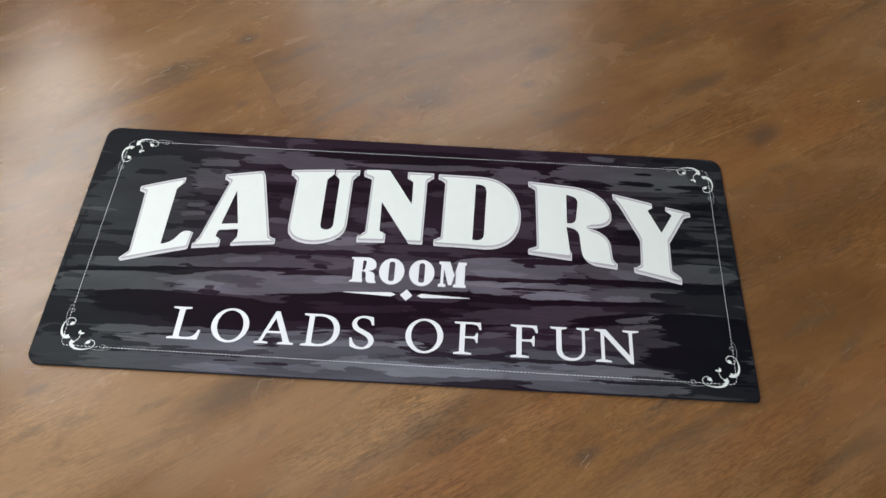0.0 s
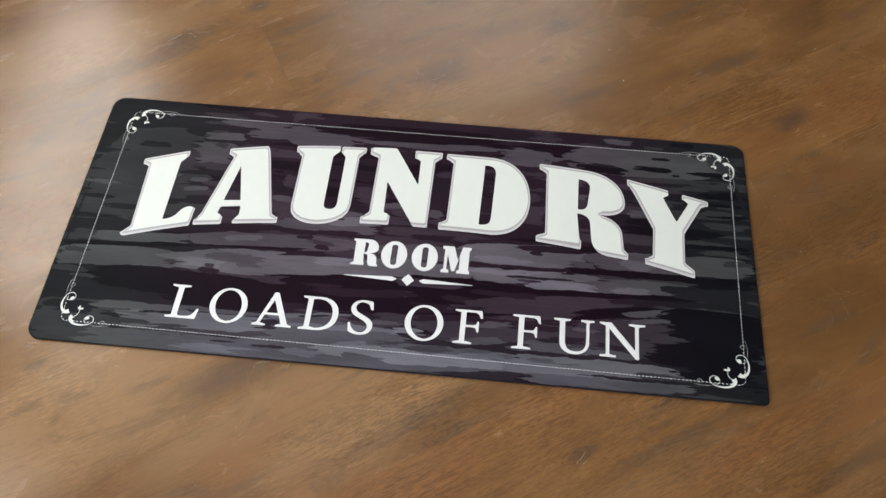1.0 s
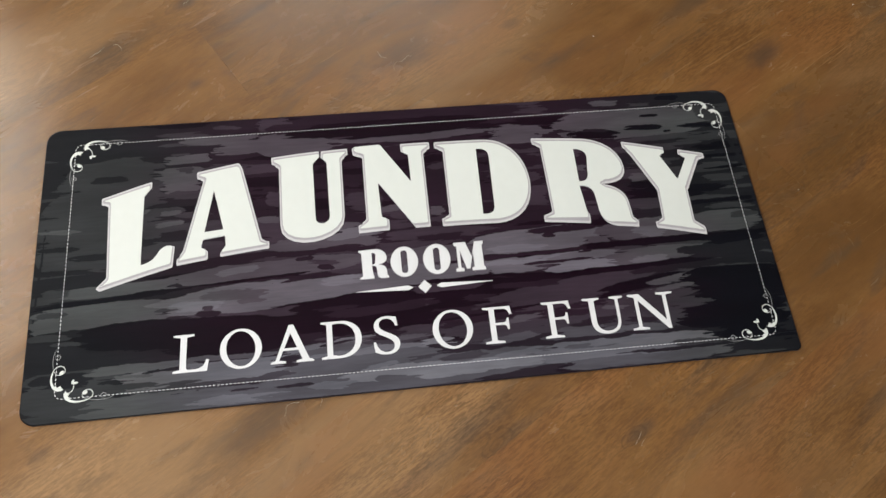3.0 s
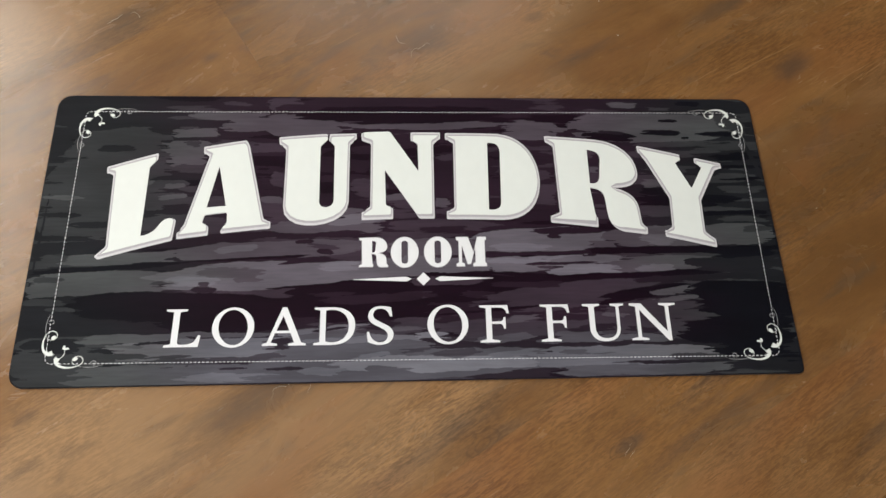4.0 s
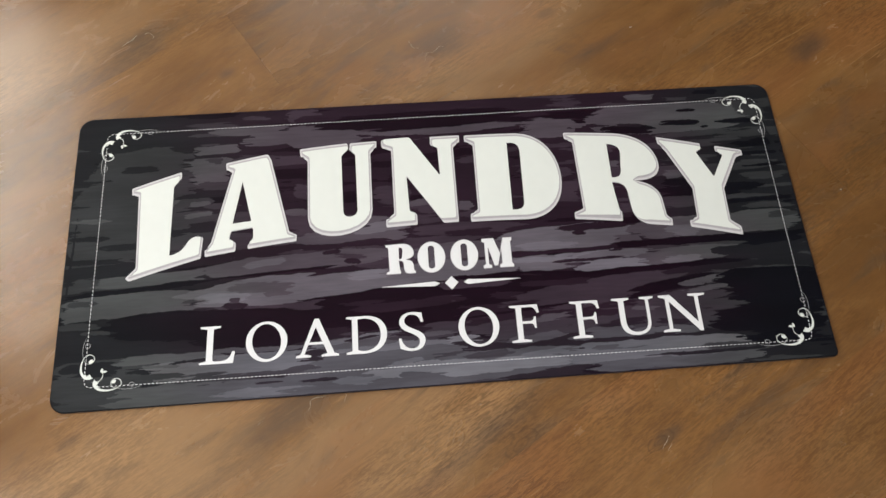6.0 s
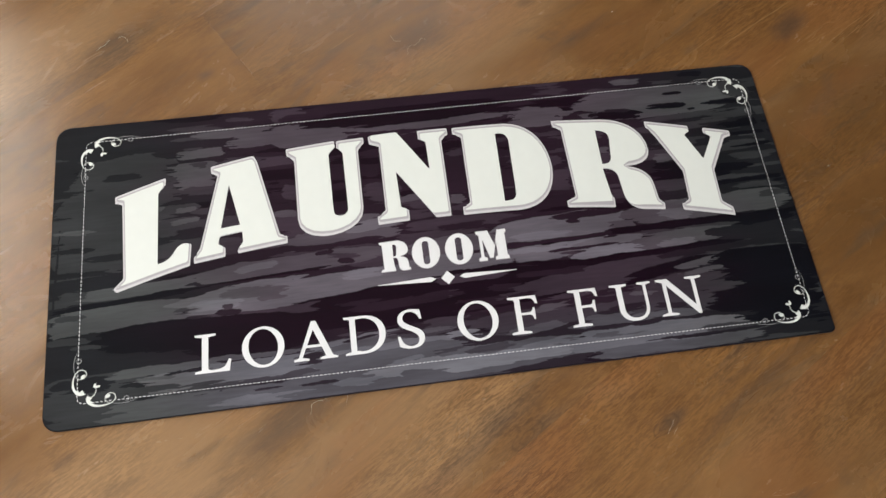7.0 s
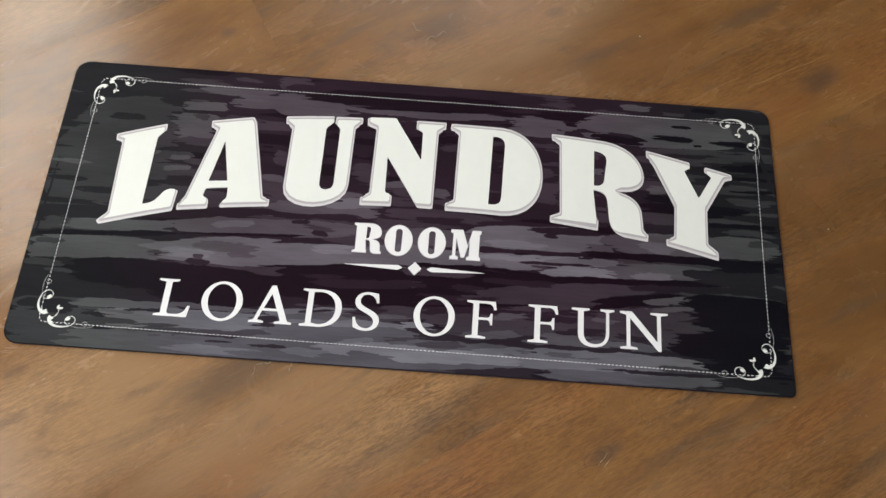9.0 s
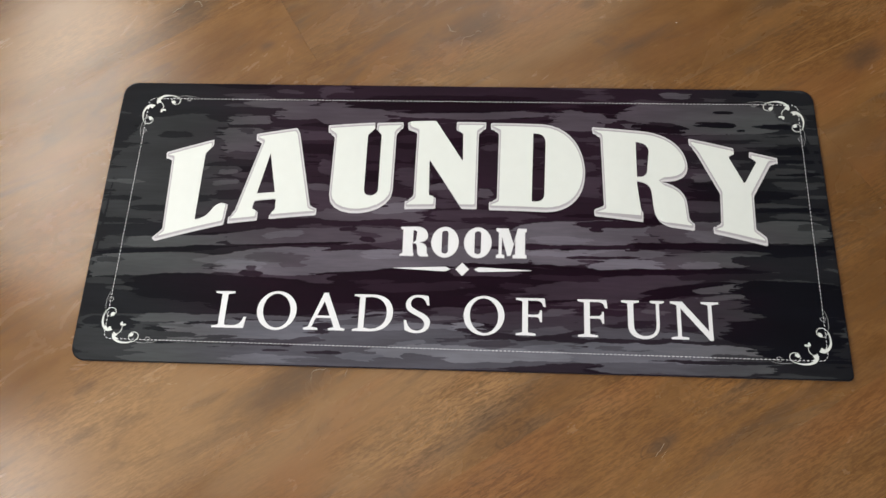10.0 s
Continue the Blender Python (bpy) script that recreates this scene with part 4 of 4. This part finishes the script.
def ornament(flip_x, flip_y):
    """A corner scroll: two arms mirrored on the diagonal, in millimetres from the border's corner, inwards."""
    cx = DASH[0] if flip_x > 0 else DASH[1]
    cy = DASH[2] if flip_y > 0 else DASH[3]
    white, tendrils = bmesh.new(), []
    z = MAT_TOP + 2 * LAYER
    for swap in (False, True):
        def at(pts):
            return [(cx + flip_x * SCROLL * (y if swap else x) / 1000, cy + flip_y * SCROLL * 0.90 * (x if swap else y) / 1000) for x, y in pts]

        zz = z + (0.00002 if swap else 0)
        faint = bmesh.new()
        tendrils.append(faint)
        body = bow((19, 15), (14, -6), (40, -14), (63, -3))
        ribbon(white, at(body), [w / 1000 for w in swell(len(body), 0.8, 4.9, 0.17)], zz)
        curl = ring_arc(58, 6, 9.4, -70, 262, 26)
        ribbon(white, at(curl), [w / 1000 for w in swell(len(curl), 0.6, 1.25, 0.15)], zz + 0.00001)
        white.faces.new([white.verts.new((*p, zz + 0.00003)) for p in at(ellipse(53.6, 9.4, 4.8, 3.3, 0.7, 14))])
        tail = bow((60, -5), (76, -9), (92, -8), (103, -2))
        ribbon(faint, at(tail), [w / 1000 for w in swell(len(tail), 0.4, 0.9, 0.3)], zz)
        bead = ring_arc(86, 1, 4.6, -90, 250)
        ribbon(faint, at(bead), [w / 1000 for w in swell(len(bead), 0.7, 1.1, 0.5)], zz + 0.00001)
        if not swap:
            hook = bow((15, 9), (26, 8), (36, 16), (32, 29), 12)
            ribbon(white, at(hook), [w / 1000 for w in swell(len(hook), 0.7, 1.2, 0.6)], zz + 0.00004)
            for lx, ly, turn in ((35.5, 30.5, 0.15), (30.5, 33, 1.35)):
                white.faces.new([white.verts.new((*p, zz + 0.00005 + lx * 1e-7)) for p in at(ellipse(lx, ly, 4.6, 2.3, turn, 12))])
        leaf = [(20, 13), (27, 9.5), (23, 4), (29, 0.5), (21, -1), (17.5, 6)]
        white.faces.new([white.verts.new((*p, zz + 0.00006)) for p in at(leaf)])
    for bm in (white, *tendrils):
        bmesh.ops.recalc_face_normals(bm, faces=bm.faces[:])
        for f in bm.faces:
            f.normal_update()
            if f.normal.z < 0:
                f.normal_flip()
    scroll = part("corner_scroll", white, INK, mat, "white printed scroll ornament")
    for faint in tendrils:
        part("tendril", faint, INK_FAINT, scroll, "thin grey printed tendril")


for fx in (1, -1):
    for fy in (1, -1):
        ornament(fx, fy)


# ---- lint and specks on the floor ----
def thread(points, radius):
    """A thin bent fibre lying on the floor."""
    bm = bmesh.new()
    rings = []
    for i, p in enumerate(points):
        a, b = Vector(points[max(0, i - 1)]), Vector(points[min(len(points) - 1, i + 1)])
        way = (b - a).normalized()
        side = Vector((-way.y, way.x, 0))
        r = radius * (0.5 + 0.5 * math.sin(math.pi * (0.12 + 0.76 * i / (len(points) - 1))))
        rings.append([bm.verts.new(Vector(p) + side * r * math.cos(k * math.tau / 5) + Vector((0, 0, r * math.sin(k * math.tau / 5)))) for k in range(5)])
    for a, b in zip(rings, rings[1:]):
        for k in range(5):
            bm.faces.new((a[k], a[(k + 1) % 5], b[(k + 1) % 5], b[k]))
    bm.faces.new(rings[0])
    bm.faces.new(rings[-1][::-1])
    return bm


def lint(x, y, turn, size, hook, curl, radius):
    """A curled fibre: it sets off at one angle, bends by hook on its way and curls to and fro."""
    pts, steps = [(x, y, radius * 0.8)], 26
    for k in range(steps):
        t = k / steps
        a = turn + hook * t + curl * math.sin(t * 11.0) + 0.5 * curl * math.sin(t * 27.0 + x * 40)
        px, py, _ = pts[-1]
        pts.append((px + size / steps * math.cos(a), py + size / steps * math.sin(a), radius * 0.8 + 0.0009 * math.sin(math.pi * t) ** 2))
    return tagged(link("lint_thread", thread(pts, radius), LINT), "pale curled lint thread lying on the wooden floor", "lint", group="lint on the floor")


lint(-0.233, -0.187, 1.15, 0.060, -1.4, 0.55, 0.00029)
lint(-0.178, -0.178, 1.1, 0.018, 0.5, 0.4, 0.00018)
lint(-0.044, 0.479, -1.7, 0.029, 1.8, 0.35, 0.00031)
lint(-0.018, 0.432, 1.05, 0.056, -0.9, 0.6, 0.00029)
lint(0.297, -0.281, 0.85, 0.024, 0.2, 0.2, 0.00020)
lint(0.306, -0.284, 1.2, 0.014, -0.6, 0.3, 0.00018)
lint(-0.568, 0.501, 0.45, 0.034, 0.5, 0.25, 0.00048)
lint(-0.530, 0.524, 0.6, 0.026, -2.4, 0.2, 0.00034)
lint(-0.405, 0.612, 0.2, 0.016, 0.8, 0.5, 0.00027)


def speck(x, y, r):
    bm = bmesh.new()
    bmesh.ops.create_icosphere(bm, subdivisions=1, radius=r)
    for v in bm.verts:
        v.co = Vector((v.co.x * 1.2, v.co.y * 0.8, v.co.z * 0.6)) * (1 + 0.35 * noise.noise(v.co * 900 + Vector((x, y, 0)) * 50))
    low = min(v.co.z for v in bm.verts)
    for v in bm.verts:
        v.co += Vector((x, y, -low))
    return tagged(link("dust_speck", bm, LINT_WHITE), "tiny whitish dust speck on the wooden floor", "dust", group="specks on the floor")


for x, y, r in ((0.369, 0.483, 0.0011), (0.675, 0.127, 0.0012), (0.341, 0.562, 0.0009), (0.753, 0.602, 0.0010), (0.902, 0.522, 0.0014), (0.138, 0.710, 0.0010)):
    speck(x, y, r)

# ---- floor planks ----
floor = structure("floor", box(ROOM_X0 - WALL, ROOM_X1 + WALL, ROOM_Y0 - WALL, ROOM_Y1 + WALL, -0.06, -0.0085), SUBFLOOR, "brown wood laminate plank floor, satin, laid at a slant")
PLANK_W, PLANK_L, SEAM_V = 0.19, 1.38, -0.274
# where one end joint of each row lies, along the grain
JOINTS = {-3: 0.40, -2: 0.90, -1: 0.88, 0: 0.651, 1: 0.30, 2: 0.10, 3: 1.05, 4: -0.026, 5: 0.60, 6: 0.18, 7: 0.95}
E_U, E_V = Vector((math.cos(GRAIN), math.sin(GRAIN))), Vector((-math.sin(GRAIN), math.cos(GRAIN)))


def clip(poly, axis, limit, keep_less):
    out = []
    for a, b in zip(poly, poly[1:] + poly[:1]):
        ina = a[axis] <= limit if keep_less else a[axis] >= limit
        inb = b[axis] <= limit if keep_less else b[axis] >= limit
        if ina:
            out.append(a)
        if ina != inb:
            t = (limit - a[axis]) / (b[axis] - a[axis])
            out.append(a + (b - a) * t)
    return out


def plank(u0, u1, v0, v1):
    gap = 0.00012
    quad = [E_U * u + E_V * v for u, v in ((u0 + gap, v0), (u1 - gap, v0), (u1 - gap, v1), (u0 + gap, v1))]
    for axis, lo, hi in ((0, ROOM_X0, ROOM_X1), (1, ROOM_Y0, ROOM_Y1)):
        quad = clip(quad, axis, hi, True) if quad else quad
        quad = clip(quad, axis, lo, False) if quad else quad
    clean = [p for i, p in enumerate(quad) if (p - quad[i - 1]).length > 1e-4]
    if len(clean) < 3:
        return
    origin = E_U * u0 + E_V * v0
    local = [((p - origin).dot(E_U), (p - origin).dot(E_V)) for p in clean]
    mid = (sum(p[0] for p in local) / len(local), sum(p[1] for p in local) / len(local))

    def shrunk(d):
        out = []
        for x, y in local:
            s = math.hypot(x - mid[0], y - mid[1])
            out.append((x + math.copysign(min(d, s), mid[0] - x), y))
        return out

    bm = slab([(local, -0.0085), (local, -0.00003), (shrunk(0.00008), 0.0)])
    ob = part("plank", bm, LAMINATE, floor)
    ob.matrix_basis = pose(origin.x, origin.y, 0, 0, 0, math.degrees(GRAIN))


for row in range(-19, 21):
    first = JOINTS.get(row, (row * 0.47) % PLANK_L) - 4 * PLANK_L
    for k in range(8):
        u = first + k * PLANK_L
        plank(u, u + PLANK_L, SEAM_V + row * PLANK_W, SEAM_V + (row + 1) * PLANK_W)
